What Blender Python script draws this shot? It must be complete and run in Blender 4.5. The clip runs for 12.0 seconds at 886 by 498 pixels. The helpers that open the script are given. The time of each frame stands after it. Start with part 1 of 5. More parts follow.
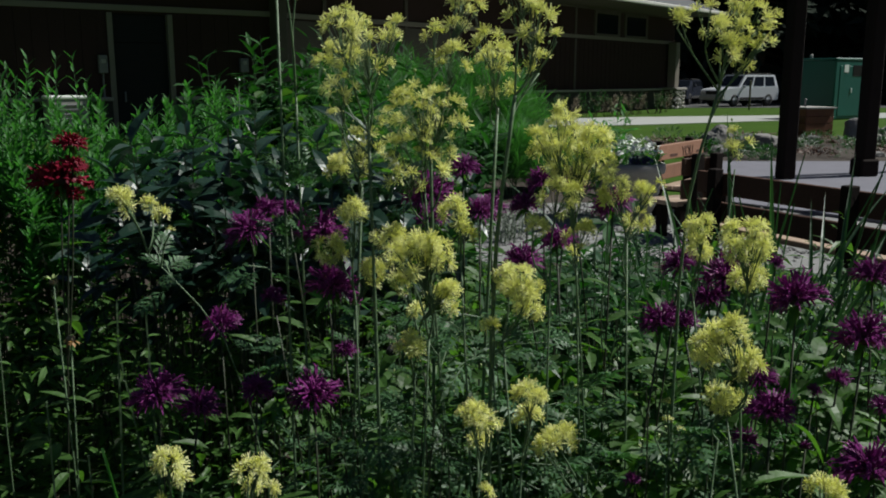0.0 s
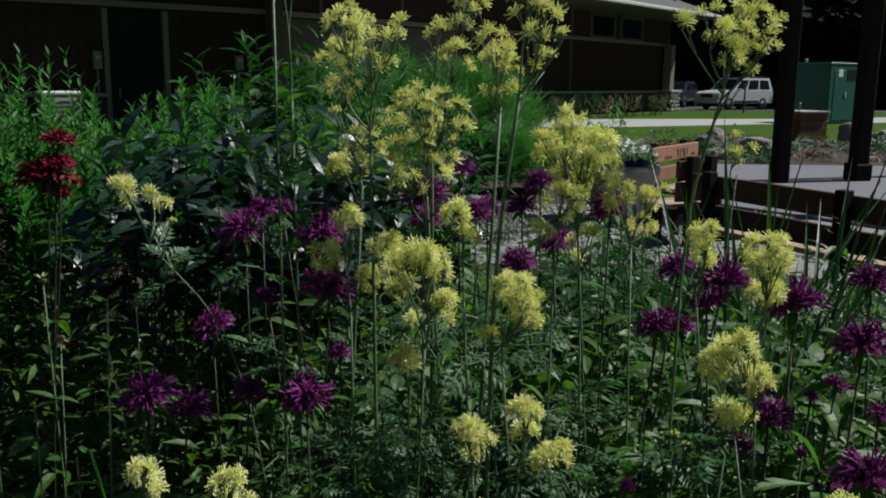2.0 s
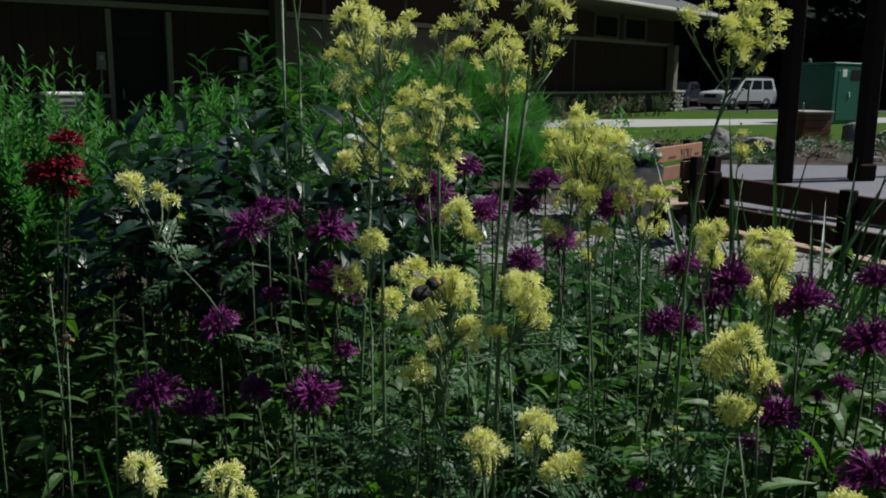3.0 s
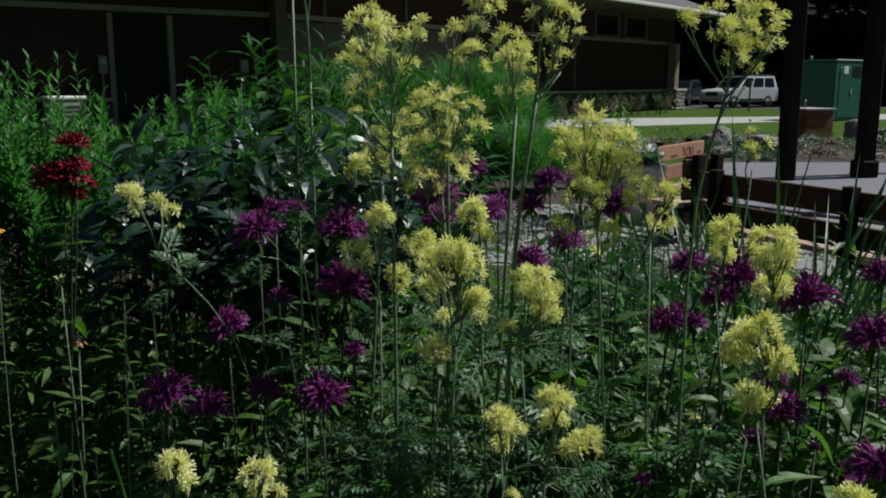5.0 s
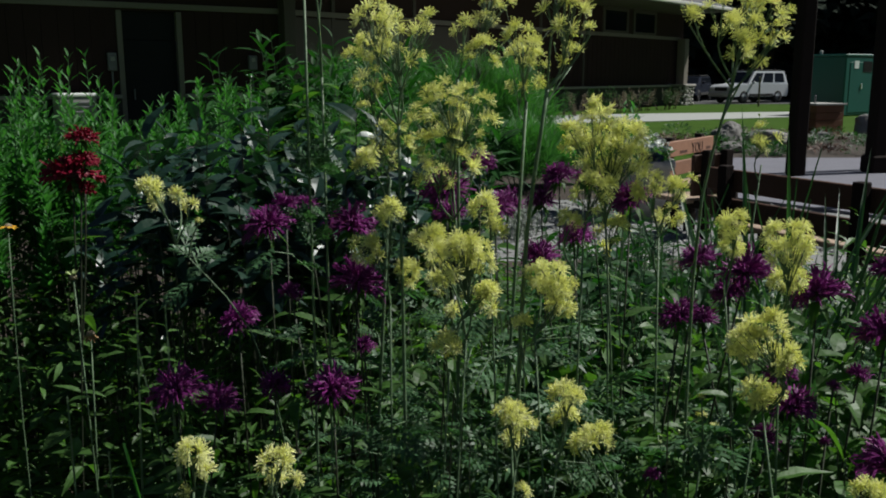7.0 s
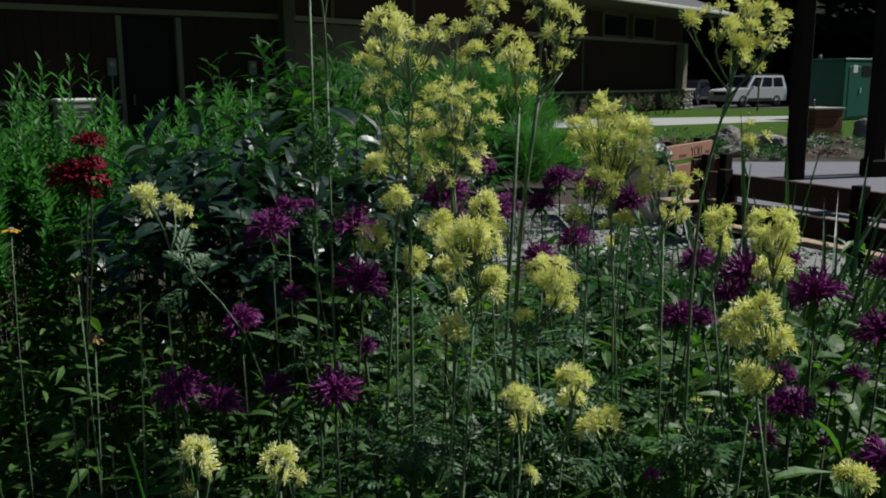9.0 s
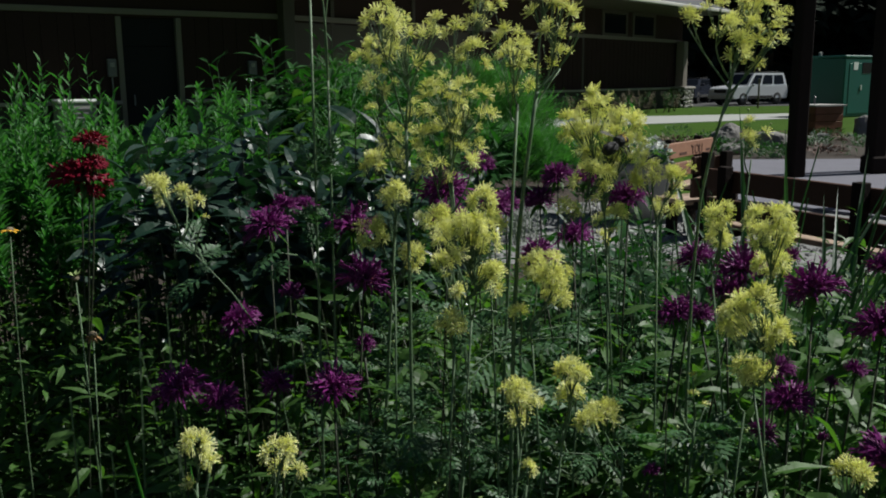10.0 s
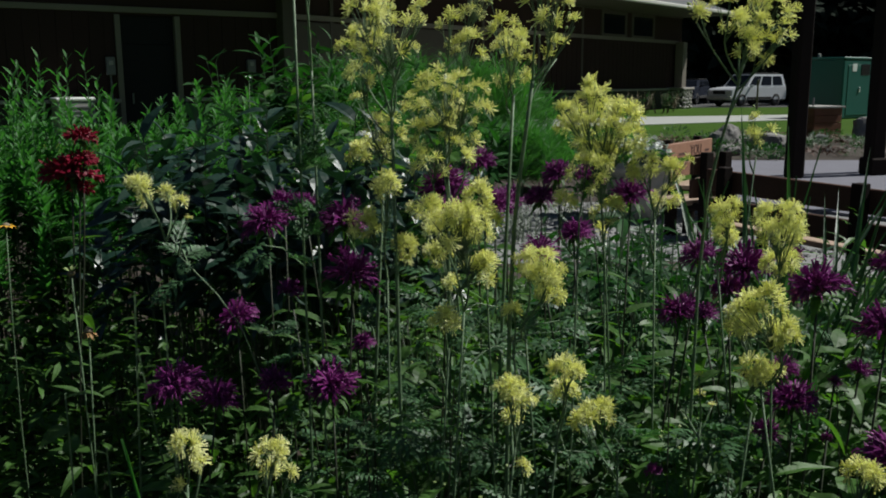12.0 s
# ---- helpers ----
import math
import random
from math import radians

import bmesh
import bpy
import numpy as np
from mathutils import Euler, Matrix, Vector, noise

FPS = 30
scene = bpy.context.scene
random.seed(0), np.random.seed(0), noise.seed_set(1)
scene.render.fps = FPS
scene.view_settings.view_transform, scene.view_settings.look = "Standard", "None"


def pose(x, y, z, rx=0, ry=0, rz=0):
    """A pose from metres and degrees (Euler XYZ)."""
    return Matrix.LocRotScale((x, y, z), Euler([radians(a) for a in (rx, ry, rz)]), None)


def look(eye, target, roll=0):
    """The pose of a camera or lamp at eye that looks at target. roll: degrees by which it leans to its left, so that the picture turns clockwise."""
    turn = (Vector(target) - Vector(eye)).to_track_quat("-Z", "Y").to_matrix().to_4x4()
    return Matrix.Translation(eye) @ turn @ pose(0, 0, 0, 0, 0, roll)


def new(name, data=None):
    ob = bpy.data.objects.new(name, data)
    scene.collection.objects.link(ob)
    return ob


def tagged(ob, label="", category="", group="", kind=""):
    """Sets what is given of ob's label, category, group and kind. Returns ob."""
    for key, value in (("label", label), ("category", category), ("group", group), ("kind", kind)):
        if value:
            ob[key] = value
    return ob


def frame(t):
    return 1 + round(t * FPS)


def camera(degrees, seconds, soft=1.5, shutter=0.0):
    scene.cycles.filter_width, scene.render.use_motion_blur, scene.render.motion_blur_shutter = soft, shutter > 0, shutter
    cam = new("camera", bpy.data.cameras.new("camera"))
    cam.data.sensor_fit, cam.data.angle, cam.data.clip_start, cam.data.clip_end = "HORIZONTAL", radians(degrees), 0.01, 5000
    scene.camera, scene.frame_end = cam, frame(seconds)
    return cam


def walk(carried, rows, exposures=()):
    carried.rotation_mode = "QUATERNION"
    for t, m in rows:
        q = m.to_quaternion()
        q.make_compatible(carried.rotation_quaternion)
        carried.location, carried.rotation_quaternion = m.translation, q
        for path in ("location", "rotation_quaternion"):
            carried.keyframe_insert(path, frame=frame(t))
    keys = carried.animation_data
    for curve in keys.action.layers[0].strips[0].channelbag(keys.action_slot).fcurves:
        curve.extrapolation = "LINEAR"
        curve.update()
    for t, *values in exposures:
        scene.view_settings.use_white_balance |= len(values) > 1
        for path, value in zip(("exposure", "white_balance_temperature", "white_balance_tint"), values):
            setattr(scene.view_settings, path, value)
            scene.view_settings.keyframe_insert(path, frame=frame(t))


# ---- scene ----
# The camera and its walk: a hand-held shot, drifting a little down and to the side
cam = camera(53.0, 12.0, soft=1.9)
PATH = [
    (0, pose(0.0000, 0.0000, 1.6000, 79.160, -0.000, 0.000)),
    (0.5, pose(-0.0020, 0.0024, 1.6020, 79.236, -0.074, -0.009)),
    (1, pose(-0.0035, 0.0077, 1.6012, 79.170, -0.307, -0.160)),
    (1.5, pose(-0.0026, 0.0125, 1.5994, 79.029, -0.498, -0.377)),
    (2, pose(-0.0028, 0.0136, 1.6001, 79.152, -0.653, -0.294)),
    (2.5, pose(-0.0039, 0.0149, 1.5996, 79.263, -0.678, -0.164)),
    (3, pose(-0.0063, 0.0139, 1.5983, 79.184, -0.584, -0.096)),
    (5, pose(-0.0122, 0.0034, 1.5984, 79.221, -0.062, -0.028)),
    (5.5, pose(-0.0127, 0.0044, 1.5971, 79.278, -0.146, 0.149)),
    (6, pose(-0.0133, 0.0038, 1.5982, 79.153, 0.092, 0.175)),
    (6.5, pose(-0.0139, 0.0034, 1.5972, 79.069, -0.021, 0.334)),
    (7, pose(-0.0140, 0.0005, 1.5978, 78.973, 0.110, 0.499)),
    (9, pose(-0.0160, -0.0093, 1.5961, 79.278, 0.191, 0.458)),
    (9.5, pose(-0.0130, -0.0128, 1.5955, 79.329, 0.615, 0.484)),
    (10, pose(-0.0119, -0.0095, 1.5929, 79.228, 0.480, 0.473)),
    (10.5, pose(-0.0147, -0.0081, 1.5913, 79.167, 0.203, 0.354)),
    (11, pose(-0.0136, -0.0001, 1.5879, 79.227, 0.340, 0.376)),
    (11.5, pose(-0.0140, 0.0027, 1.5869, 79.210, 0.285, 0.482)),
    (12, pose(-0.0148, 0.0025, 1.5862, 79.221, 0.218, 0.405)),
]
walk(cam, PATH, [(0.0, -0.02, 5850, 10.0), (12.0, -0.02, 5850, 10.0)])

# Daylight: high sun from behind on the far side of the bed
SUN_DIR = Vector((0.95, 0.28, 1.22)).normalized()
world = bpy.data.worlds.new("sky")
scene.world = world
world.use_nodes = True
wn = world.node_tree.nodes
sky = wn.new("ShaderNodeTexSky")
sky.sky_type = 'NISHITA'
sky.sun_disc = False
sky.sun_elevation = math.asin(SUN_DIR.z)
sky.sun_rotation = math.atan2(SUN_DIR.x, SUN_DIR.y)
wn["Background"].inputs["Strength"].default_value = 0.022
world.node_tree.links.new(sky.outputs[0], wn["Background"].inputs["Color"])
sun = new("sun", bpy.data.lights.new("sun", 'SUN'))
sun.data.energy = 5.0
sun.data.angle = radians(0.6)
sun.data.color = (1.0, 0.94, 0.80)
sun.matrix_world = look(SUN_DIR * 60, (0, 0, 0))


# ---------------------------------------------------------------- materials
def material(name, base, rough=0.7, metal=0.0, vary=0.25, scale=8.0, fine=60.0, bump=0.15, tint=None, gloss=0.5,
             translucent=None, random_by="island", transmission=0.0):
    """A surface with variation at two scales, per piece and in grain, and a fine relief."""
    m = bpy.data.materials.new(name)
    m.use_nodes = True
    n, l = m.node_tree.nodes, m.node_tree.links
    b = n["Principled BSDF"]
    b.inputs["Roughness"].default_value = rough
    b.inputs["Metallic"].default_value = metal
    b.inputs["Specular IOR Level"].default_value = gloss
    b.inputs["Transmission Weight"].default_value = transmission
    co = n.new("ShaderNodeTexCoord")
    big, small = n.new("ShaderNodeTexNoise"), n.new("ShaderNodeTexNoise")
    big.inputs["Scale"].default_value, small.inputs["Scale"].default_value = scale, fine
    big.inputs["Detail"].default_value = small.inputs["Detail"].default_value = 3
    for t in (big, small):
        l.new(co.outputs["Object"], t.inputs["Vector"])
    mixc = n.new("ShaderNodeMix")
    mixc.data_type = 'RGBA'
    dark = [c * (1 - vary) for c in base]
    light = [min(1, c * (1 + vary)) for c in (tint or base)]
    mixc.inputs["A"].default_value = (*dark, 1)
    mixc.inputs["B"].default_value = (*light, 1)
    add = n.new("ShaderNodeMath")
    add.operation = 'MULTIPLY_ADD'
    add.inputs[1].default_value = 0.5
    l.new(small.outputs[0], add.inputs[0])
    half = n.new("ShaderNodeMath")
    half.operation = 'MULTIPLY'
    half.inputs[1].default_value = 0.5
    l.new(big.outputs[0], half.inputs[0])
    l.new(half.outputs[0], add.inputs[2])
    pick = n.new("ShaderNodeMath")
    pick.operation = 'MULTIPLY_ADD'
    pick.inputs[1].default_value = 0.55
    if random_by == "island":
        g = n.new("ShaderNodeNewGeometry")
        l.new(g.outputs["Random Per Island"], pick.inputs[0])
    else:
        g = n.new("ShaderNodeObjectInfo")
        l.new(g.outputs["Random"], pick.inputs[0])
    off = n.new("ShaderNodeMath")
    off.operation = 'SUBTRACT'
    off.inputs[1].default_value = 0.28
    l.new(add.outputs[0], off.inputs[0])
    l.new(off.outputs[0], pick.inputs[2])
    pick.use_clamp = True
    l.new(pick.outputs[0], mixc.inputs["Factor"])
    l.new(mixc.outputs["Result"], b.inputs["Base Color"])
    if bump:
        bp = n.new("ShaderNodeBump")
        bp.inputs["Strength"].default_value = bump
        bp.inputs["Distance"].default_value = 0.02
        l.new(add.outputs[0], bp.inputs["Height"])
        l.new(bp.outputs[0], b.inputs["Normal"])
    if translucent:
        tr = n.new("ShaderNodeBsdfTranslucent")
        hue = n.new("ShaderNodeMix")
        hue.data_type = 'RGBA'
        hue.blend_type = 'MULTIPLY'
        hue.inputs["Factor"].default_value = 1.0
        hue.inputs["B"].default_value = (*translucent[1], 1)
        l.new(mixc.outputs["Result"], hue.inputs["A"])
        l.new(hue.outputs["Result"], tr.inputs["Color"])
        mix = n.new("ShaderNodeMixShader")
        mix.inputs[0].default_value = translucent[0]
        l.new(b.outputs[0], mix.inputs[1])
        l.new(tr.outputs[0], mix.inputs[2])
        l.new(mix.outputs[0], n["Material Output"].inputs["Surface"])
    return m


GREEN_T = (0.4, (1.6, 1.9, 0.6))
M = {
    "rue_leaf": material("rue_leaf", (0.058, 0.126, 0.052), 0.48, vary=0.68, scale=20, gloss=0.4, translucent=(0.3, (1.2, 1.6, 0.8))),
    "rue_stem": material("rue_stem", (0.115, 0.175, 0.095), 0.5, gloss=0.35, vary=0.3, scale=30),
    "rue_flower": material("rue_flower", (0.87, 0.885, 0.40), 0.6, vary=0.12, scale=60, tint=(0.96, 0.97, 0.68), bump=0,
                           translucent=(0.5, (1.08, 1.08, 0.74)), random_by="object"),
    "balm_petal": material("balm_petal", (0.175, 0.017, 0.145), 0.55, vary=0.4, scale=50, tint=(0.28, 0.038, 0.25), bump=0,
                           translucent=(0.35, (1.5, 0.8, 1.5))),
    "balm_heart": material("balm_heart", (0.05, 0.02, 0.035), 0.7, vary=0.4, scale=80),
    "red_petal": material("red_petal", (0.27, 0.005, 0.034), 0.55, vary=0.3, scale=50, bump=0,
                          translucent=(0.35, (1.4, 0.8, 0.8))),
    "balm_leaf": material("balm_leaf", (0.058, 0.128, 0.025), 0.5, vary=0.68, scale=18, gloss=0.45, translucent=GREEN_T),
    "blade": material("blade", (0.036, 0.085, 0.038), 0.45, vary=0.4, scale=12, translucent=(0.35, (1.3, 1.6, 0.7))),
    "lance_leaf": material("lance_leaf", (0.050, 0.155, 0.036), 0.55, gloss=0.35, vary=0.4, scale=10, tint=(0.07, 0.20, 0.05),
                           translucent=(0.4, (1.3, 1.7, 0.7))),
    "gloss_leaf": material("gloss_leaf", (0.014, 0.040, 0.024), 0.38, vary=0.35, scale=14, gloss=0.75,
                           translucent=(0.15, (1.2, 1.7, 0.6))),
    "shrub_leaf": material("shrub_leaf", (0.022, 0.076, 0.016), 0.6, vary=0.55, scale=10, gloss=0.2, translucent=(0.3, (1.3, 1.8, 0.6))),
    "fern_leaf": material("fern_leaf", (0.055, 0.17, 0.045), 0.5, vary=0.4, scale=10, translucent=GREEN_T),
    "balm_stem": material("balm_stem", (0.034, 0.042, 0.022), 0.6, vary=0.35, scale=30),
    "dry_stem": material("dry_stem", (0.16, 0.13, 0.08), 0.7, vary=0.35, scale=30),
    "yellow_ray": material("yellow_ray", (0.75, 0.42, 0.03), 0.5, vary=0.2, scale=40, bump=0),
    "faded_ray": material("faded_ray", (0.32, 0.17, 0.05), 0.6, vary=0.3, scale=40, bump=0),
    "bud": material("bud", (0.26, 0.34, 0.12), 0.6, vary=0.2, scale=40, bump=0),
    "soil": material("soil", (0.045, 0.033, 0.024), 0.95, vary=0.5, scale=6, fine=45, bump=0.8),
    "grass": material("grass", (0.048, 0.098, 0.010), 0.9, gloss=0.08, vary=0.55, scale=0.7, fine=40, bump=0.4),
    "gravel": material("gravel", (0.13, 0.13, 0.125), 0.8, vary=0.5, scale=12, tint=(0.22, 0.22, 0.215), fine=80),
    "concrete": material("concrete", (0.165, 0.163, 0.195), 0.85, vary=0.32, scale=2.2, fine=90, bump=0.2),
    "path": material("path", (0.36, 0.37, 0.35), 0.85, vary=0.12, scale=1.0, fine=60, bump=0.2),
    "asphalt": material("asphalt", (0.05, 0.05, 0.052), 0.9, vary=0.25, scale=0.8, fine=60, bump=0.3),
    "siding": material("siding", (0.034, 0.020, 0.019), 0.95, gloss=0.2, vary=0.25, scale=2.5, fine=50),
    "trim": material("trim", (0.17, 0.15, 0.125), 0.65, vary=0.15, scale=3, fine=40),
    "taupe": material("taupe", (0.07, 0.058, 0.047), 0.7, vary=0.2, scale=2, fine=40),
    "cap": material("cap", (0.28, 0.26, 0.24), 0.85, vary=0.15, scale=4, fine=50),
    "cobble": material("cobble", (0.40, 0.38, 0.36), 0.85, vary=0.55, scale=5, fine=40, random_by="object"),
    "mortar": material("mortar", (0.035, 0.032, 0.03), 0.95, vary=0.25, scale=8),
    "shingle": material("shingle", (0.10, 0.105, 0.11), 0.9, vary=0.3, scale=2, fine=30),
    "gutter": material("gutter", (0.55, 0.54, 0.50), 0.5, vary=0.1, scale=3),
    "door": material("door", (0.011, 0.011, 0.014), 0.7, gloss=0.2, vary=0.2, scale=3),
    "glass": material("glass", (0.008, 0.010, 0.014), 0.15, vary=0.2, scale=2, bump=0, gloss=0.25),
    "steel": material("steel", (0.16, 0.16, 0.17), 0.5, metal=0.3, vary=0.15, scale=10),
    "timber": material("timber", (0.017, 0.012, 0.010), 0.9, gloss=0.15, vary=0.4, scale=3, fine=50, bump=0.4),
    # bench wood for the sunlit bench: sunlight is put into its lighter colour
    "bench_sunlit": material("bench_sunlit", (0.20, 0.10, 0.06), 0.65, vary=0.3, scale=4, fine=55, tint=(0.32, 0.17, 0.105), bump=0.3, random_by="object"),
    # the same wood for the shaded benches, darkened to carry their shade
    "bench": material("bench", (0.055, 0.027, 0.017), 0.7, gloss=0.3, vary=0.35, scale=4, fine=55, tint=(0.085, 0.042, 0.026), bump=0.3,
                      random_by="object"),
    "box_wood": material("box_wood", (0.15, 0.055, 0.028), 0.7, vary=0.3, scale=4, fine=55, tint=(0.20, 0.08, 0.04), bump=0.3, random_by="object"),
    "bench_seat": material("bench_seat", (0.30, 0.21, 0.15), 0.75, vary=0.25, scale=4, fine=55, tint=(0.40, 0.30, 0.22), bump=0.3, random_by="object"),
    "pale_leaf": material("pale_leaf", (0.24, 0.27, 0.22), 0.7, vary=0.3, scale=10),
    "letter": material("letter", (0.07, 0.03, 0.02), 0.8, vary=0.3, scale=20),
    "green_box": material("green_box", (0.011, 0.095, 0.075), 0.45, vary=0.18, scale=1.6, fine=30, bump=0.05),
    "white_plastic": material("white_plastic", (0.7, 0.72, 0.7), 0.4, vary=0.1, scale=5, bump=0.05),
    "pot": material("pot", (0.34, 0.33, 0.31), 0.8, vary=0.18, scale=6, fine=50),
    "white_petal": material("white_petal", (0.75, 0.76, 0.74), 0.6, vary=0.12, scale=40, bump=0),
    "blue_petal": material("blue_petal", (0.06, 0.06, 0.20), 0.6, vary=0.3, scale=40, bump=0),
    "boulder": material("boulder", (0.22, 0.21, 0.20), 0.9, vary=0.45, scale=3, fine=25, bump=0.6),
    "car_white": material("car_white", (0.60, 0.62, 0.66), 0.25, vary=0.05, scale=2, bump=0, gloss=0.6),
    "car_dark": material("car_dark", (0.03, 0.035, 0.05), 0.25, vary=0.1, scale=2, bump=0, gloss=0.6),
    "tyre": material("tyre", (0.02, 0.02, 0.02), 0.85, vary=0.2, scale=20),
    "lamp_glass": material("lamp_glass", (0.6, 0.6, 0.6), 0.1, vary=0.1, scale=10, bump=0),
    "bark": material("bark", (0.07, 0.05, 0.035), 0.9, vary=0.4, scale=6, fine=30, bump=0.8),
    "conifer": material("conifer", (0.020, 0.028, 0.020), 0.95, gloss=0.1, vary=0.45, scale=2, fine=20),
    "bee_black": material("bee_black", (0.014, 0.012, 0.012), 0.7, vary=0.3, scale=400, bump=0.3),
    "bee_yellow": material("bee_yellow", (0.55, 0.36, 0.06), 0.8, vary=0.25, scale=400, bump=0.3),
    "wing": material("wing", (0.35, 0.33, 0.30), 0.2, vary=0.1, scale=200, bump=0, transmission=0.6),
}


# ---------------------------------------------------------------- building blocks
RNG = np.random.default_rng(7)


def mesh_of(name, V, F, mat, smooth=False):
    me = bpy.data.meshes.new(name)
    me.from_pydata(np.asarray(V, float).tolist(), [], F if isinstance(F, list) else np.asarray(F).tolist())
    me.materials.append(M[mat])
    if smooth:
        me.polygons.foreach_set("use_smooth", [True] * len(me.polygons))
    me.update()
    return me


def thing(name, label, category, group="", kind="", at=None):
    return tagged(new(name) if at is None else place(new(name), at), label, category, group, kind)


def place(ob, m):
    ob.matrix_basis = m
    return ob


def piece(name, me, parent=None, m=None, label="", kind=""):
    """One mesh object under a thing or part, at the pose m in its parent's space."""
    ob = new(name, me)
    ob.parent = parent
    if m is not None:
        ob.matrix_basis = m
    return tagged(ob, label, kind=kind)


def part(name, bm, mat, parent=None, label="", m=None, smooth=False):
    """One mesh object from a bmesh."""
    me = bpy.data.meshes.new(name)
    bm.to_mesh(me)
    bm.free()
    me.materials.append(M[mat])
    if smooth:
        me.polygons.foreach_set("use_smooth", [True] * len(me.polygons))
    return piece(name, me, parent, m, label)


def block(size, at=(0, 0, 0), bevel=0.006, rz=0.0, bm=None):
    """A bevelled block, its middle at 'at'."""
    b = bmesh.new()
    bmesh.ops.create_cube(b, size=1.0)
    bmesh.ops.transform(b, matrix=Matrix.Translation(at) @ Matrix.Rotation(rz, 4, 'Z') @ Matrix.Diagonal((*size, 1)), verts=b.verts)
    if bevel:
        bmesh.ops.bevel(b, geom=b.edges[:], offset=min(bevel, 0.3 * min(size)), segments=1, affect='EDGES')
    if bm is None:
        return b
    me = bpy.data.meshes.new("tmp")
    b.to_mesh(me)
    b.free()
    bm.from_mesh(me)
    bpy.data.meshes.remove(me)
    return bm


def lathe(profile, n=24, name="turned", mat="pot"):
    """A turned solid from (radius, height) pairs."""
    V, F = [], []
    for r, z in profile:
        for k in range(n):
            a = 2 * math.pi * k / n
            V.append((r * math.cos(a), r * math.sin(a), z))
    for i in range(len(profile) - 1):
        for k in range(n):
            F.append([i * n + k, i * n + (k + 1) % n, (i + 1) * n + (k + 1) % n, (i + 1) * n + k])
    return mesh_of(name, V, F, mat, True)


def tube(points, radii, sides=5):
    """Verts and faces of a tapering tube through points."""
    P = np.asarray(points, float)
    n = len(P)
    D = np.gradient(P, axis=0)
    D /= np.linalg.norm(D, axis=1)[:, None] + 1e-9
    ref = np.array([0.31, 0.93, 0.2]) if abs(D[:, 2]).mean() > 0.5 else np.array([0, 0, 1.0])
    U = np.cross(D, ref)
    U /= np.linalg.norm(U, axis=1)[:, None] + 1e-9
    W = np.cross(D, U)
    a = np.linspace(0, 2 * np.pi, sides, endpoint=False)
    V = (P[:, None] + np.asarray(radii, float)[:, None, None] * (U[:, None] * np.cos(a)[None, :, None] + W[:, None] * np.sin(a)[None, :, None])).reshape(-1, 3)
    F = []
    for i in range(n - 1):
        for k in range(sides):
            F.append([i * sides + k, i * sides + (k + 1) % sides, (i + 1) * sides + (k + 1) % sides, (i + 1) * sides + k])
    F.append(list(range((n - 1) * sides, n * sides)))
    return V, F


def join(pairs):
    V, F, o = [], [], 0
    for v, f in pairs:
        V.append(np.asarray(v))
        F += [[i + o for i in face] for face in f]
        o += len(v)
    return np.concatenate(V), F


def bend(a, b, sag=0.0, n=6, wob=0.0):
    """Points from a to b with a bow and a wobble."""
    a, b = np.asarray(a, float), np.asarray(b, float)
    t = np.linspace(0, 1, n)[:, None]
    off = RNG.normal(0, 1, 3) * wob
    return a + (b - a) * t + np.sin(t * np.pi) * (off + np.array([0, 0, -sag]))


def leaf_shape(length, width, rows=4, fold=0.25, droop=0.25, peak=0.4):
    """A pointed leaf along +x: midrib folded, tip drooping."""
    V, F = [], []
    for i in range(rows + 1):
        t = i / rows
        w = width * 0.5 * (math.sin(math.pi * t ** (math.log(0.5) / math.log(peak))) ** 0.8 if 0 < t < 1 else 0.04)
        z = -droop * length * t * t
        V += [(length * t, -w, z + fold * w), (length * t, 0, z), (length * t, w, z + fold * w)]
    for i in range(rows):
        a = 3 * i
        F += [[a, a + 3, a + 4, a + 1], [a + 1, a + 4, a + 5, a + 2]]
    return np.array(V), np.array(F)


def frames(pos, heading, pitch, roll, size):
    """Stacked transforms: heading about z, pitch up, roll about the leaf, at pos."""
    ch, sh, cp, sp, cr, sr = np.cos(heading), np.sin(heading), np.cos(pitch), np.sin(pitch), np.cos(roll), np.sin(roll)
    x = np.stack([ch * cp, sh * cp, sp], -1)
    y0 = np.stack([-sh, ch, np.zeros_like(ch)], -1)
    z0 = np.cross(x, y0)
    y = y0 * cr[:, None] + z0 * sr[:, None]
    z = np.cross(x, y)
    return np.stack([x, y, z], -1) * np.asarray(size)[:, None, None], np.asarray(pos)


def scatter(shape, fr):
    """One mesh's verts and faces: the shape at every transform."""
    V, F = shape
    Rm, P = fr
    out = (np.einsum('nij,vj->nvi', Rm, V) + P[:, None]).reshape(-1, 3)
    n = len(P)
    faces = (F[None] + (np.arange(n) * len(V))[:, None, None]).reshape(-1, F.shape[1])
    tri = faces[:, 2] == faces[:, 3] if F.shape[1] == 4 else np.zeros(len(faces), bool)
    return out, faces[~tri].tolist() + faces[tri][:, :3].tolist()


U = RNG.uniform


# ---------------------------------------------------------------- ground
def ground_sheet(name, pts, z, mat, label, category, thick=0.0, kind="structure"):
    bm = bmesh.new()
    vs = [bm.verts.new((x, y, z)) for x, y in pts]
    f = bm.faces.new(vs)
    if thick:
        r = bmesh.ops.extrude_face_region(bm, geom=[f])
        bmesh.ops.translate(bm, verts=[v for v in r["geom"] if isinstance(v, bmesh.types.BMVert)], vec=(0, 0, -thick))
    bmesh.ops.recalc_face_normals(bm, faces=bm.faces)
    if not thick and bm.faces[:][0].normal.z < 0:
        bmesh.ops.reverse_faces(bm, faces=bm.faces)
    ob = part(name, bm, mat)
    return tagged(ob, label, category, kind=kind)


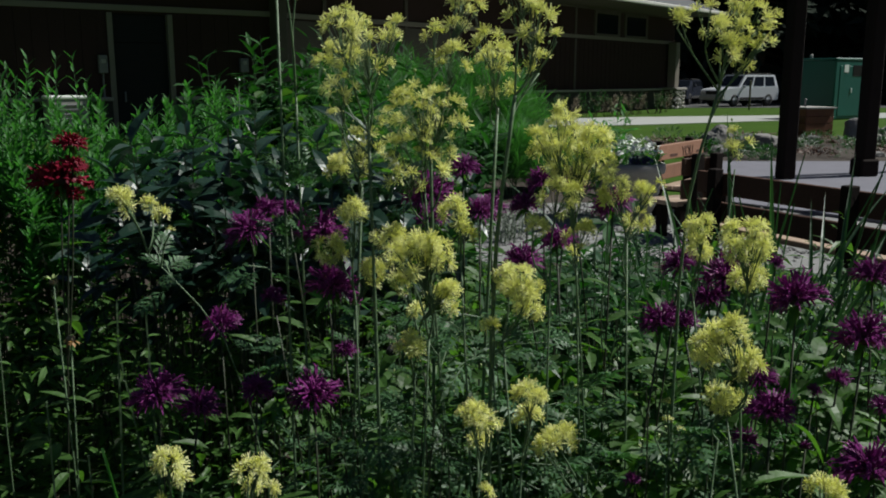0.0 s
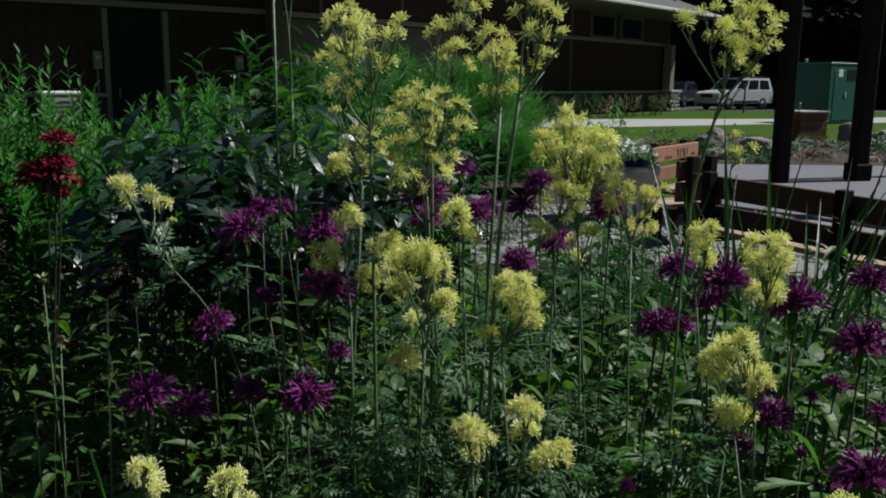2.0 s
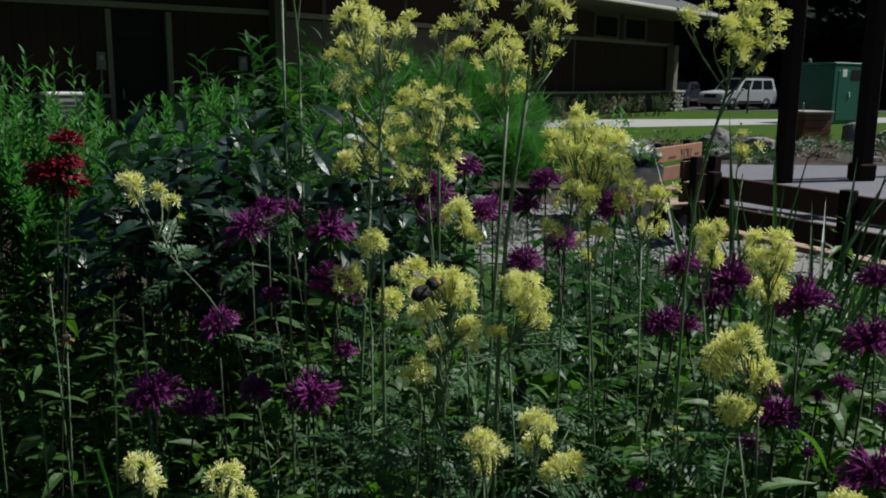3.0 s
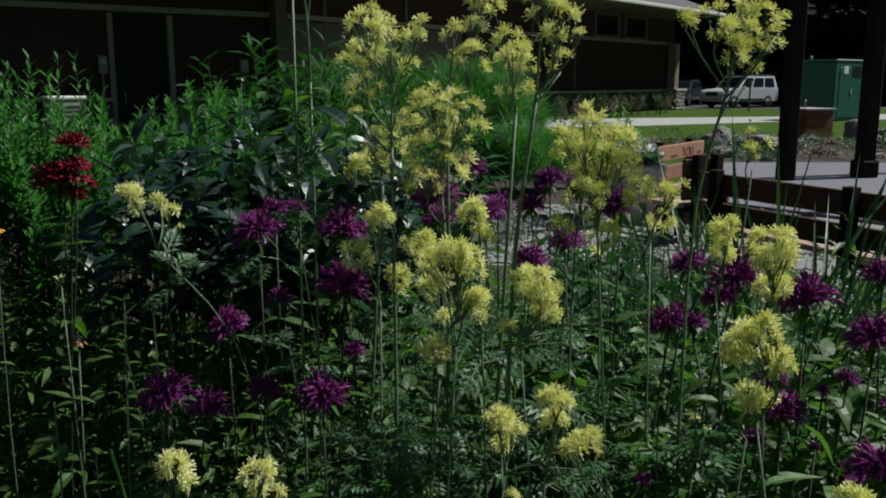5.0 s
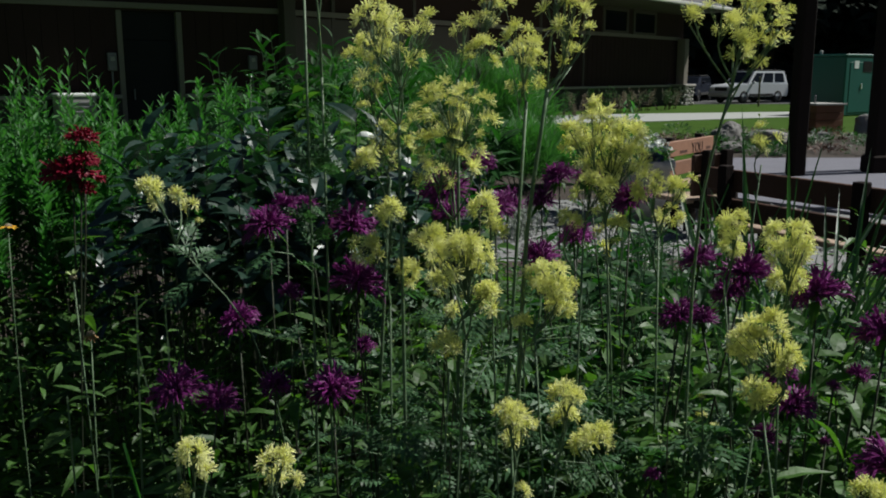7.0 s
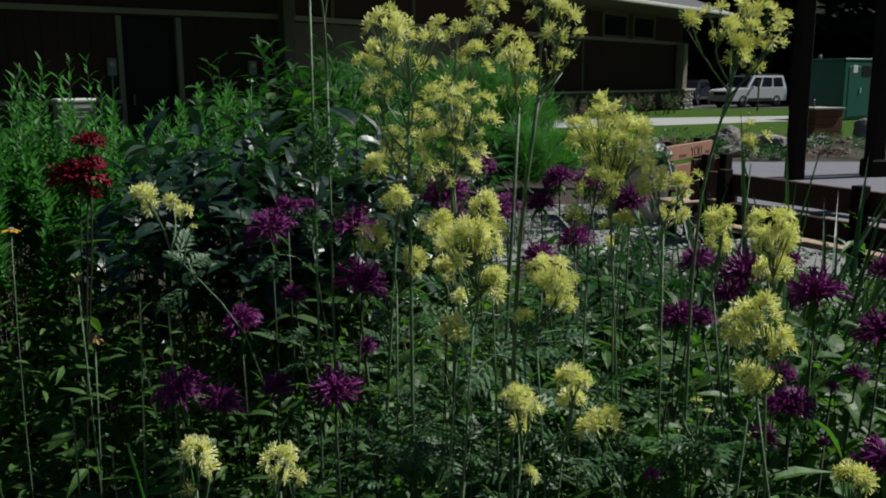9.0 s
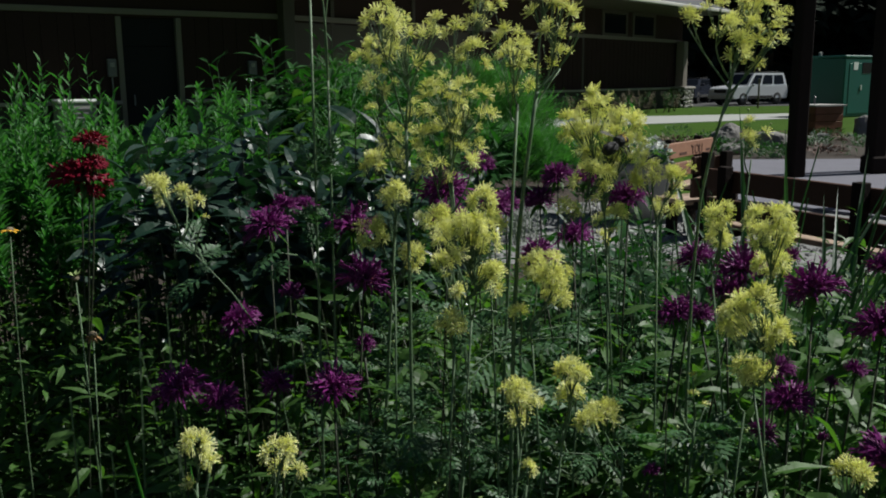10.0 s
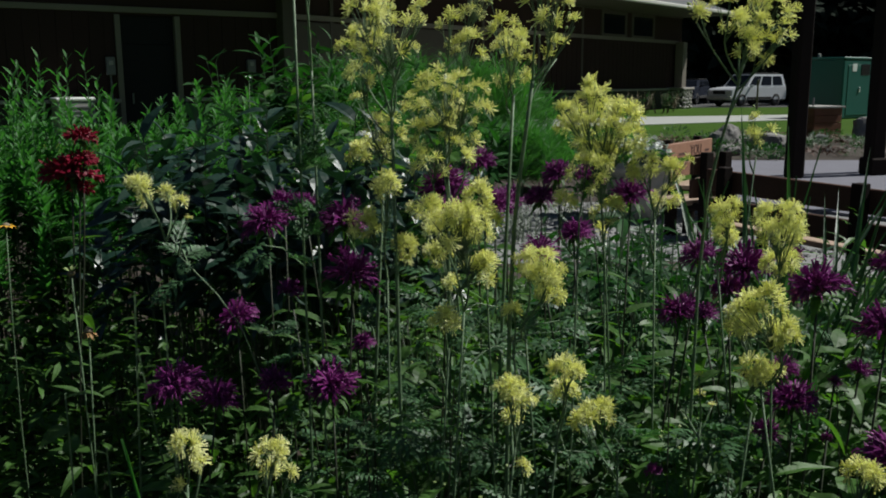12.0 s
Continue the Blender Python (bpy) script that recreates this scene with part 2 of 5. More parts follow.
ground_sheet("ground", [(-400, -300), (400, -300), (400, 700), (-400, 700)], 0.0, "grass", "mown green lawn on flat ground", "lawn")
ground_sheet("soil_bed", [(-7, -1.5), (3.6, -1.5), (4.0, 4.0), (2.5, 7.6), (1.6, 7.7), (-0.2, 7.5), (-0.9, 9.5), (-1.4, 16), (-7, 16)], 0.008, "soil", "dark bare soil of the flower bed", "soil")
ground_sheet("gravel_path", [(-0.2, 7.5), (1.6, 7.7), (2.5, 7.6), (5.0, 6.0), (6, 8), (4.2, 10.8), (3.0, 11.6), (-1.0, 11.3), (-0.9, 9.5)], 0.012, "gravel", "pale grey gravel path between the beds", "path")
ground_sheet("patio", [(3.6, 11.5), (7, 7), (16, 7), (16, 16.9), (5.2, 17.1)], 0.05, "concrete", "grey concrete patio slab", "patio", 0.05)
ground_sheet("walkway", [(-10, 25.5), (6.9, 31.5), (13.2, 34.9), (40, 46), (40, 52), (15, 39.8), (8.3, 38.0), (-10, 31)], 0.02, "path", "pale concrete walkway across the lawn", "path", 0.02)
ground_sheet("car_park", [(12, 50.5), (60, 50.5), (90, 75), (12, 75)], 0.015, "asphalt", "dark asphalt of the car park", "road")
ground_sheet("far_bed", [(5.2, 17.1), (16, 16.9), (18, 22), (9, 24), (5.6, 22.5)], 0.03, "soil", "rockery bed of dark soil", "soil")
# dark sheet laid in for the shadow beneath the feathery shrubs and grass tufts
ground_sheet("shrub_soil", [(-1.02, 11.35), (3.0, 11.65), (3.4, 16.8), (-1.35, 17.0)], 0.01, "soil", "dark soil-coloured sheet standing in for the shade under the fine-leaved shrubs", "soil")


def pebbles():
    n = 3200
    P = np.stack([U(-0.4, 4.2, n), U(5.6, 11.3, n), np.full(n, 0.012)], -1)
    keep = P[:, 1] > 7.7
    P = P[keep]
    n = len(P)
    V = np.array([(1, 0, 0), (0, 1, 0), (-1, 0, 0), (0, -1, 0), (0.1, 0.1, 0.8), (0.6, 0.6, 0.4), (-0.6, 0.5, 0.45), (-0.5, -0.6, 0.4), (0.6, -0.5, 0.4)], float)
    F = np.array([[0, 5, 4, 8], [5, 1, 6, 4], [6, 2, 7, 4], [7, 3, 8, 4], [0, 1, 5, 5], [1, 2, 6, 6], [2, 3, 7, 7], [3, 0, 8, 8]])
    v, f = scatter((V, F), frames(P, U(0, 6.28, n), U(-0.2, 0.2, n), U(-0.2, 0.2, n), U(0.012, 0.042, n)))
    tagged(piece("gravel_stones", mesh_of("gravel_stones", v, f, "gravel")), "loose pale grey gravel stones", "gravel", kind="stuff")


pebbles()

# ---------------------------------------------------------------- the building
L0, L1, L2 = Vector((-26, 13.5, 0)), Vector((-5.3, 28, 0)), Vector((12.75, 50.25, 0))


def along(a, b):
    d = b - a
    return Matrix.Translation(a) @ Matrix.Rotation(math.atan2(d.y, d.x), 4, 'Z'), d.length


def wall_slab(name, x0, x1, z0, z1, m, mat, label, y0=0.0, thick=0.3):
    ob = part(name, block((x1 - x0, thick, z1 - z0), ((x0 + x1) / 2, y0 + thick / 2, (z0 + z1) / 2), 0), mat)
    ob.matrix_basis = m
    return tagged(ob, label, "wall", kind="structure")


def strip(name, parent, x0, x1, z0, z1, proud, mat="trim", label="", back=0.0):
    return part(name, block((x1 - x0, proud + 0.02, z1 - z0), ((x0 + x1) / 2, -proud / 2 + 0.01 - back, (z0 + z1) / 2), 0.008), mat, parent, label)


def building():
    m1, n1 = along(L0, L1)
    m2, n2 = along(L1, L2)
    # the wing with the door: x runs along the wall
    d0, d1 = n1 - 4.85, n1 - 3.03
    for k, (a, b) in enumerate(((0, d0), (d1, n1))):
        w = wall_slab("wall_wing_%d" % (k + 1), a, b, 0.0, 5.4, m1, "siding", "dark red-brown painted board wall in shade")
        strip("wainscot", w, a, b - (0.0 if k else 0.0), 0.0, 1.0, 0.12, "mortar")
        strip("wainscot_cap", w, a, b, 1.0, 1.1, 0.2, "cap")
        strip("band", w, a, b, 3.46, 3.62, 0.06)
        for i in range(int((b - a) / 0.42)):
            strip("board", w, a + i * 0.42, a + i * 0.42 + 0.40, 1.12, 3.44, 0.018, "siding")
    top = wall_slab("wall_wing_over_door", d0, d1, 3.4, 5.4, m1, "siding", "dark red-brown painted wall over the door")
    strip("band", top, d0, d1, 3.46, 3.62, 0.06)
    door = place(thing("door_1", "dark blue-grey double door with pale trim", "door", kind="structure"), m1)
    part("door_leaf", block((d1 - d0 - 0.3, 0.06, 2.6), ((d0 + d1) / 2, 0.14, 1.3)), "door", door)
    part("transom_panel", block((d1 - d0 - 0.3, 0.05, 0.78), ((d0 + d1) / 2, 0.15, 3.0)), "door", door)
    part("door_handle", block((0.04, 0.06, 0.3), ((d0 + d1) / 2 - 0.5, 0.08, 1.1)), "steel", door)
    for x in (d0 + 0.07, d1 - 0.07):
        part("door_frame", block((0.15, 0.36, 3.4), (x, 0.13, 1.7)), "trim", door)
    for x, s in ((d0 - 0.20, (0.24, 0.14, 0.5)), (n1 - 0.93, (0.26, 0.14, 0.42))):
        box = place(thing("meter_box", "small grey electrical meter box on the wall", "meter box", "meter boxes"), m1)
        part("case", block(s, (x, -0.09, 2.0), 0.02), "steel", box)
        part("dial", block((0.12, 0.03, 0.12), (x, -0.17, 2.08), 0.02), "pot", box)
        part("conduit", block((0.05, 0.05, 1.2), (x, -0.05, 1.25), 0.01), "steel", box)
    # porch column at the joint
    col = thing("porch_column", "thick taupe porch column with boxed trim", "column", at=Matrix.Translation(L1) @ Matrix.Rotation(0.75, 4, 'Z'))
    part("shaft", block((0.42, 0.42, 4.3), (0.2, -0.15, 3.25), 0.02), "taupe", col)
    part("pedestal", block((0.75, 0.75, 1.0), (0.2, -0.15, 0.5), 0.03), "mortar", col)
    part("pedestal_cap", block((0.9, 0.9, 0.1), (0.2, -0.15, 1.05), 0.02), "cap", col)
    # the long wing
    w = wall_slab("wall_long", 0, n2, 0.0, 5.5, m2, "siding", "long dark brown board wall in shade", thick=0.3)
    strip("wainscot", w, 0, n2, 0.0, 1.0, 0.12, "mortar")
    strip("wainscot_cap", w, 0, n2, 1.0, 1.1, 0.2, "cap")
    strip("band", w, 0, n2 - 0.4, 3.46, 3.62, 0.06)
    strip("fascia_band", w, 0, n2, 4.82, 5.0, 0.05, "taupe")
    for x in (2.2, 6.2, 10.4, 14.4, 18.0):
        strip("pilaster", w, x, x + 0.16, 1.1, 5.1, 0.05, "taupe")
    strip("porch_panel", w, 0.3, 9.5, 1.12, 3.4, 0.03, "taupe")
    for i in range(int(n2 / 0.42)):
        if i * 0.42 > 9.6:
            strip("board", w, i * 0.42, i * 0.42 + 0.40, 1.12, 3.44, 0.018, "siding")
    for k, x in enumerate((19.9, 22.9)):
        win = place(thing("window_%d" % (k + 1), "small dark window with taupe wooden frame", "window", "clerestory windows", "structure"), m2)
        part("pane", block((2.2, 0.02, 0.95), (x + 1.1, -0.03, 4.2), 0), "glass", win)
        for a, b, c, e in ((x - 0.15, x + 2.35, 3.62, 3.74), (x - 0.15, x + 2.35, 4.66, 4.80), (x - 0.15, x + 0.04, 3.74, 4.66), (x + 2.16, x + 2.35, 3.74, 4.66)):
            strip("window_frame", win, a, b, c, e, 0.08, "taupe")
    end = wall_slab("wall_end", 0, 12, 0, 5.5, m2 @ Matrix.Translation((n2 - 0.3, 0.3, 0)) @ Matrix.Rotation(radians(90), 4, 'Z'), "siding", "dark brown end wall of the building")
    back = wall_slab("wall_back", -14, n2, 0, 5.5, m2 @ Matrix.Translation((0, 12, 0)), "siding", "dark brown back wall of the building")
    # corner column on a cobbled pedestal
    cc = thing("corner_column", "sunlit tan corner column on a cobblestone pedestal", "column", at=m2 @ Matrix.Translation((n2 - 0.95, -0.35, 0)))
    part("shaft", block((0.5, 0.46, 2.4), (0.25, 0, 2.33), 0.02), "trim", cc)
    core = part("pedestal", block((1.15, 1.1, 1.0), (0, 0, 0.5), 0.02), "mortar", cc)
    part("pedestal_cap", block((1.4, 1.35, 0.13), (0, 0, 1.07), 0.03), "cap", cc)
    st = []
    for k in range(4):
        bm = bmesh.new()
        bmesh.ops.create_icosphere(bm, subdivisions=1, radius=0.5)
        for v in bm.verts:
            v.co *= U(0.8, 1.1)
        me = bpy.data.meshes.new("stone")
        bm.to_mesh(me)
        bm.free()
        me.materials.append(M["cobble"])
        st.append(me)
    for side in range(3):
        for r in range(5):
            for c in range(6):
                u = -0.5 + (c + 0.5 * (r % 2) + U(-0.3, 0.3)) * 0.19
                z = 0.1 + r * 0.2 + U(-0.05, 0.05)
                if abs(u) > 0.55:
                    continue
                p = ((u, -0.56, z), (0.58, u, z), (-0.58, u, z))[side]
                piece("stone", st[int(U(0, 4))], core, Matrix.Translation(p) @ Euler(U(0, 6, 3)).to_matrix().to_4x4() @ Matrix.Diagonal((U(0.12, 0.30), U(0.12, 0.28), U(0.12, 0.26), 1)))
    # roof with its gutter, eave line over the long wing
    roof = place(thing("roof", "low grey shingle roof with pale gutter", "roof", kind="structure"), m2)
    bm = bmesh.new()
    prof = ((-2.6, 5.04), (6.0, 8.2), (14.6, 5.04), (14.6, 4.9), (6.0, 8.0), (-2.6, 4.9))
    a = [bm.verts.new((-3.0, y, z)) for y, z in prof]
    b = [bm.verts.new((n2 + 1.2, y, z)) for y, z in prof]
    for i in range(6):
        bm.faces.new((a[i], a[(i + 1) % 6], b[(i + 1) % 6], b[i]))
    bm.faces.new(a), bm.faces.new(b)
    bmesh.ops.recalc_face_normals(bm, faces=bm.faces)
    part("shingles", bm, "shingle", roof)
    part("gutter", block((n2 + 3.3, 0.14, 0.16), (n2 / 2 - 1.35, -2.68, 5.0), 0.03), "gutter", roof, "pale metal gutter")
    part("soffit", block((n2 + 3.1, 2.6, 0.04), (n2 / 2 - 1.4, -1.3, 4.90), 0), "taupe", roof)
    part("gable", block((0.1, 13, 1.2), (n2 - 0.2, 6.2, 5.9), 0), "siding", roof)
    wing_roof = place(thing("roof_wing", "low grey shingle roof over the door wing", "roof", kind="structure"), m1)
    part("shingles", block((n1 + 2, 14, 0.2), (n1 / 2 - 1.2, 5.5, 5.62), 0.02), "shingle", wing_roof)
    part("gutter", block((n1 - 1, 0.14, 0.16), (n1 / 2 - 1.5, -1.58, 5.5), 0.03), "gutter", wing_roof)


building()


def air_unit():
    u = thing("air_conditioning_unit", "pale grey metal air conditioning unit beside the wall", "air conditioner", at=pose(-10.0, 23.8, 0, 0, 0, 35))
    part("case", block((0.95, 0.75, 1.02), (0, 0, 0.56), 0.04), "pot", u)
    part("lid", block((1.0, 0.8, 0.10), (0, 0, 1.12), 0.045), "white_plastic", u)
    part("pad", block((1.1, 0.9, 0.08), (0, 0, 0.03), 0.01), "concrete", u)
    for k in range(7):
        part("louvre", block((0.85, 0.03, 0.05), (0, -0.385, 0.2 + k * 0.12), 0.01), "steel", u)


air_unit()


# ---------------------------------------------------------------- trees and distance
def tree(x, y, h, spread, seed):
    rng = np.random.default_rng(seed)
    t = thing("conifer_tree", "tall dark evergreen tree behind the car park", "tree", "trees behind the car park", at=Matrix.Translation((x, y, 0)))
    v, f = tube([(0, 0, -0.1), (0.1, 0, h * 0.4), (0, 0.1, h)], [h * 0.022, h * 0.016, 0.03], 7)
    pairs = [(v, f)]
    P, Hd = [], []
    for k in range(int(h * 7)):
        z = h * (0.04 + 0.94 * rng.random())
        a = rng.random() * 6.28
        r = spread * (1.05 - z / h) * rng.uniform(0.7, 1.1)
        e = np.array([r * math.cos(a), r * math.sin(a), z - r * 0.25])
        pairs.append(tube([(0, 0, z), e * [0.5, 0.5, 1] + [0, 0, 0.1 * r], e], [0.06, 0.04, 0.012], 4))
        for q in range(16):
            s = rng.uniform(0.2, 1.0)
            P.append(e * s + np.array([0, 0, z]) * (1 - s) + rng.normal(0, 0.22, 3))
            Hd.append(a + rng.normal(0, 0.7))
    n = len(P)
    v, f = join(pairs)
    piece("trunk", mesh_of("trunk", v, f, "bark"), t)
    v, f = scatter(leaf_shape(1.5, 0.85, 2, 0.2, 0.3), frames(np.array(P), np.array(Hd), rng.uniform(-0.7, 0.2, n), rng.uniform(-0.8, 0.8, n), rng.uniform(0.6, 1.2, n)))
    piece("crown", mesh_of("crown", v, f, "conifer"), t)


for k, (x, y, h, s) in enumerate([(16, 66, 17, 4.5), (22, 63, 15, 4.2), (27.5, 66, 19, 5), (33, 62, 16, 4.5), (38, 66, 18, 5), (44, 63, 17, 5), (30, 58, 14, 4), (24.5, 72, 21, 6), (36, 72, 22, 6), (50, 68, 20, 6), (10, 72, 22, 6), (20, 80, 24, 7), (45, 80, 24, 7)]):
    tree(x, y, h, s, 100 + k)


def woods():
    """The dark mass of trees that closes the distance."""
    n = 9000
    a = U(-0.75, 0.95, n)
    r = U(84, 96, n)
    z = 26 * U(0, 1, n) ** 0.8 * (0.8 + 0.2 * np.sin(a * 40))
    P = np.stack([r * np.sin(a), r * np.cos(a), z], -1)
    v, f = scatter(leaf_shape(4.6, 3.0, 2, 0.2, 0.3), frames(P, U(0, 6.28, n), U(-1.0, 0.1, n), U(-1, 1, n), U(0.6, 1.2, n)))
    tagged(piece("woods", mesh_of("woods", v, f, "conifer")), "dark wooded hillside closing the distance", "woods", kind="stuff")


woods()


# ---------------------------------------------------------------- cars, cabin, box, pergola, benches, pot, rockery
def car(name, label, at, body, high):
    c = thing(name, label, "car", "parked cars", at=at)
    h = high
    bm = bmesh.new()
    low = [(-2.22, 0.36), (-2.30, 0.62), (-2.26, 0.92), (-2.10, 1.03), (-1.0, 1.12), (2.22, 1.14), (2.30, 0.80), (2.26, 0.36)]
    sides = [[bm.verts.new((x, y, z)) for x, z in low] for y in (-0.92, 0.92)]
    for k in range(len(low)):
        q = (k + 1) % len(low)
        bm.faces.new((sides[0][k], sides[0][q], sides[1][q], sides[1][k]))
    bm.faces.new(sides[0]), bm.faces.new(sides[1])
    bmesh.ops.recalc_face_normals(bm, faces=bm.faces)
    bmesh.ops.bevel(bm, geom=bm.edges[:], offset=0.04, segments=2, affect='EDGES')

    def shell(x, u, y):
        """A point of the glass house: along it, up it, and across it."""
        a, b = -1.05 + 0.63 * u, 2.22 - 0.16 * u
        return Vector((a + (b - a) * x, y * (0.88 - 0.15 * u), 1.10 + (h - 1.10) * u))

    def panel(corners, out, thick=0.02):
        """A thin plate through four corners, raised outwards."""
        b = bmesh.new()
        d = (corners[1] - corners[0]).cross(corners[2] - corners[0]).normalized()
        d = d if d.dot(out) > 0 else -d
        lo, hi = ([b.verts.new(p + d * t) for p in corners] for t in (-0.01, thick))
        b.faces.new(lo), b.faces.new(hi)
        for k in range(4):
            b.faces.new((lo[k], lo[(k + 1) % 4], hi[(k + 1) % 4], hi[k]))
        bmesh.ops.recalc_face_normals(b, faces=b.faces)
        return b

    house = [bm.verts.new(shell(x, u, y)) for u in (0, 1) for x, y in ((0, -1), (1, -1), (1, 1), (0, 1))]
    walls = [bm.faces.new([house[k] for k in f]) for f in ((0, 1, 5, 4), (1, 2, 6, 5), (2, 3, 7, 6), (3, 0, 4, 7), (4, 5, 6, 7), (3, 2, 1, 0))]
    bmesh.ops.recalc_face_normals(bm, faces=walls)
    part("body", bm, body, c)
    part("windscreen", panel([shell(0, 0.1, -0.86), shell(0, 0.1, 0.86), shell(0, 0.9, 0.86), shell(0, 0.9, -0.86)], Vector((-1, 0, 0.5))), "glass", c)
    part("rear_window", panel([shell(1, 0.15, -0.8), shell(1, 0.15, 0.8), shell(1, 0.85, 0.8), shell(1, 0.85, -0.8)], Vector((1, 0, 0))), "glass", c)
    for s in (-1, 1):
        for x0, x1 in ((0.05, 0.30), (0.345, 0.62), (0.665, 0.93)):
            part("side_window", panel([shell(x0, 0.12, s), shell(x1, 0.12, s), shell(x1, 0.84, s), shell(x0 + (0.03 if x0 < 0.1 else 0), 0.84, s)], Vector((0, s, 0))), "glass", c)
        part("sill_trim", block((2.0, 0.04, 0.16), (0.0, s * 0.93, 0.46), 0.01), "tyre", c)
        part("headlight", block((0.06, 0.34, 0.18), (-2.29, s * 0.68, 0.80), 0.03), "lamp_glass", c)
        part("mirror", block((0.12, 0.2, 0.15), (-0.75, s * 1.0, 1.15), 0.03), body, c)
        for x in (-1.4, 1.4):
            wh = part("wheel", bmesh.new(), "tyre", c)
            t = lathe([(0.2, -0.11), (0.33, -0.11), (0.37, -0.06), (0.37, 0.06), (0.33, 0.11), (0.2, 0.11)], 20, "tyre", "tyre")
            piece("tyre", t, wh)
            piece("rim", lathe([(0.02, -0.05), (0.2, -0.08), (0.21, 0.08), (0.02, 0.05)], 16, "rim", "steel"), wh)
            wh.matrix_basis = Matrix.Translation((x, s * 0.82, 0.37)) @ Matrix.Rotation(radians(90), 4, 'X')
    part("grille", block((0.05, 0.9, 0.2), (-2.30, 0, 0.80), 0.02), "tyre", c)
    part("bumper", block((0.18, 1.86, 0.2), (-2.30, 0, 0.5), 0.05), "tyre" if body == "car_dark" else "gutter", c)
    for s in (-1, 1):
        part("roof_rail", block((2.0, 0.05, 0.05), (0.9, s * 0.6, h + 0.06), 0.015), "tyre", c)
    for x in (0.2, 1.5):
        part("roof_bar", block((0.06, 1.2, 0.05), (x, 0, h + 0.06), 0.015), "tyre", c)


car("white_car", "white four-wheel-drive car parked by the lawn", pose(17.5, 53.2, 0.015, 0, 0, 30), "car_white", 1.82)
car("dark_car", "dark blue car parked beside the building", pose(15.2, 57.5, 0.015, 0, 0, 60), "car_dark", 1.5)


def sign_post():
    p = thing("marker_post", "slim pale marker post beside the car", "post", at=Matrix.Translation((16.0, 47, 0)))
    part("post", block((0.09, 0.05, 1.5), (0, 0, 0.73), 0.01), "dry_stem", p)
    part("cap", block((0.11, 0.07, 0.06), (0, 0, 1.5), 0.01), "trim", p)


sign_post()


def cabin():
    c = thing("portable_cabin", "green plastic portable toilet cabin on the lawn", "portable toilet", at=pose(15.75, 36.6, 0, 0, 0, -55))
    part("body", block((1.55, 2.1, 2.3), (0, 0, 1.17), 0.04), "green_box", c)
    part("roof", block((1.6, 2.15, 0.1), (0, 0, 2.36), 0.04), "green_box", c)
    part("skid", block((1.4, 1.95, 0.1), (0, 0, 0.05), 0.02), "tyre", c)
    part("door", block((0.03, 1.5, 1.95), (0.78, 0.0, 1.12), 0.01), "green_box", c)
    part("vent", block((0.02, 0.62, 0.42), (0.80, 0.42, 1.92), 0.01), "glass", c, "dark louvred vent")
    part("door_handle", block((0.06, 0.06, 0.2), (0.81, 0.05, 1.15), 0.01), "white_plastic", c)
    part("notice", block((0.012, 0.3, 0.3), (0.80, -0.35, 2.0), 0), "white_plastic", c, "small white notice")
    part("vent_pipe", block((0.12, 0.12, 0.3), (-0.55, -0.7, 2.42), 0.03), "pot", c)


cabin()


def wooden_box():
    c = thing("wooden_box", "red-brown slatted wooden planter box with a tap", "planter box", at=pose(9.98, 24.6, 0, 0, 0, 22))
    for i in range(4):
        z = 0.12 + i * 0.195
        part("board", block((0.95, 0.04, 0.185), (0, -0.45, z)), "box_wood", c)
        part("board", block((0.04, 0.9, 0.185), (0.47, 0, z)), "box_wood", c)
        part("board", block((0.04, 0.9, 0.185), (-0.47, 0, z)), "box_wood", c)
        part("board", block((0.95, 0.04, 0.185), (0, 0.45, z)), "box_wood", c)
    part("lid", block((1.08, 1.02, 0.05), (0, 0, 0.83)), "pot", c)
    part("tap", block((0.05, 0.05, 0.22), (-0.1, 0, 0.96), 0.02), "steel", c)


wooden_box()


def pergola_post(x, y, rz, w, base):
    p = thing("pergola_post", "dark heavy timber pergola post on the patio", "post", "pergola posts", at=pose(x, y, 0.05, 0, 0, rz))
    part("shaft", block((w, w, 4.4), (0, 0, 2.2), 0.03), "timber", p)
    part("plinth", block((base, base, 0.28), (0, 0, 0.14), 0.03), "timber", p, "boxed timber plinth")
    return p


pergola_post(5.40, 14.0, 12, 0.235, 0.24)
pergola_post(6.85, 14.45, 12, 0.25, 0.33)


def pergola_roof():
    p = thing("pergola_roof", "heavy dark timber beams across the pergola posts", "pergola")
    for x0, y0, x1, y1 in ((4.5, 13.9, 13, 16.7), (4.0, 10.2, 12.5, 13.0)):
        part("beam", block((math.hypot(x1 - x0, y1 - y0), 0.2, 0.36), ((x0 + x1) / 2, (y0 + y1) / 2, 4.6), 0.02, math.atan2(y1 - y0, x1 - x0)), "timber", p)


pergola_roof()


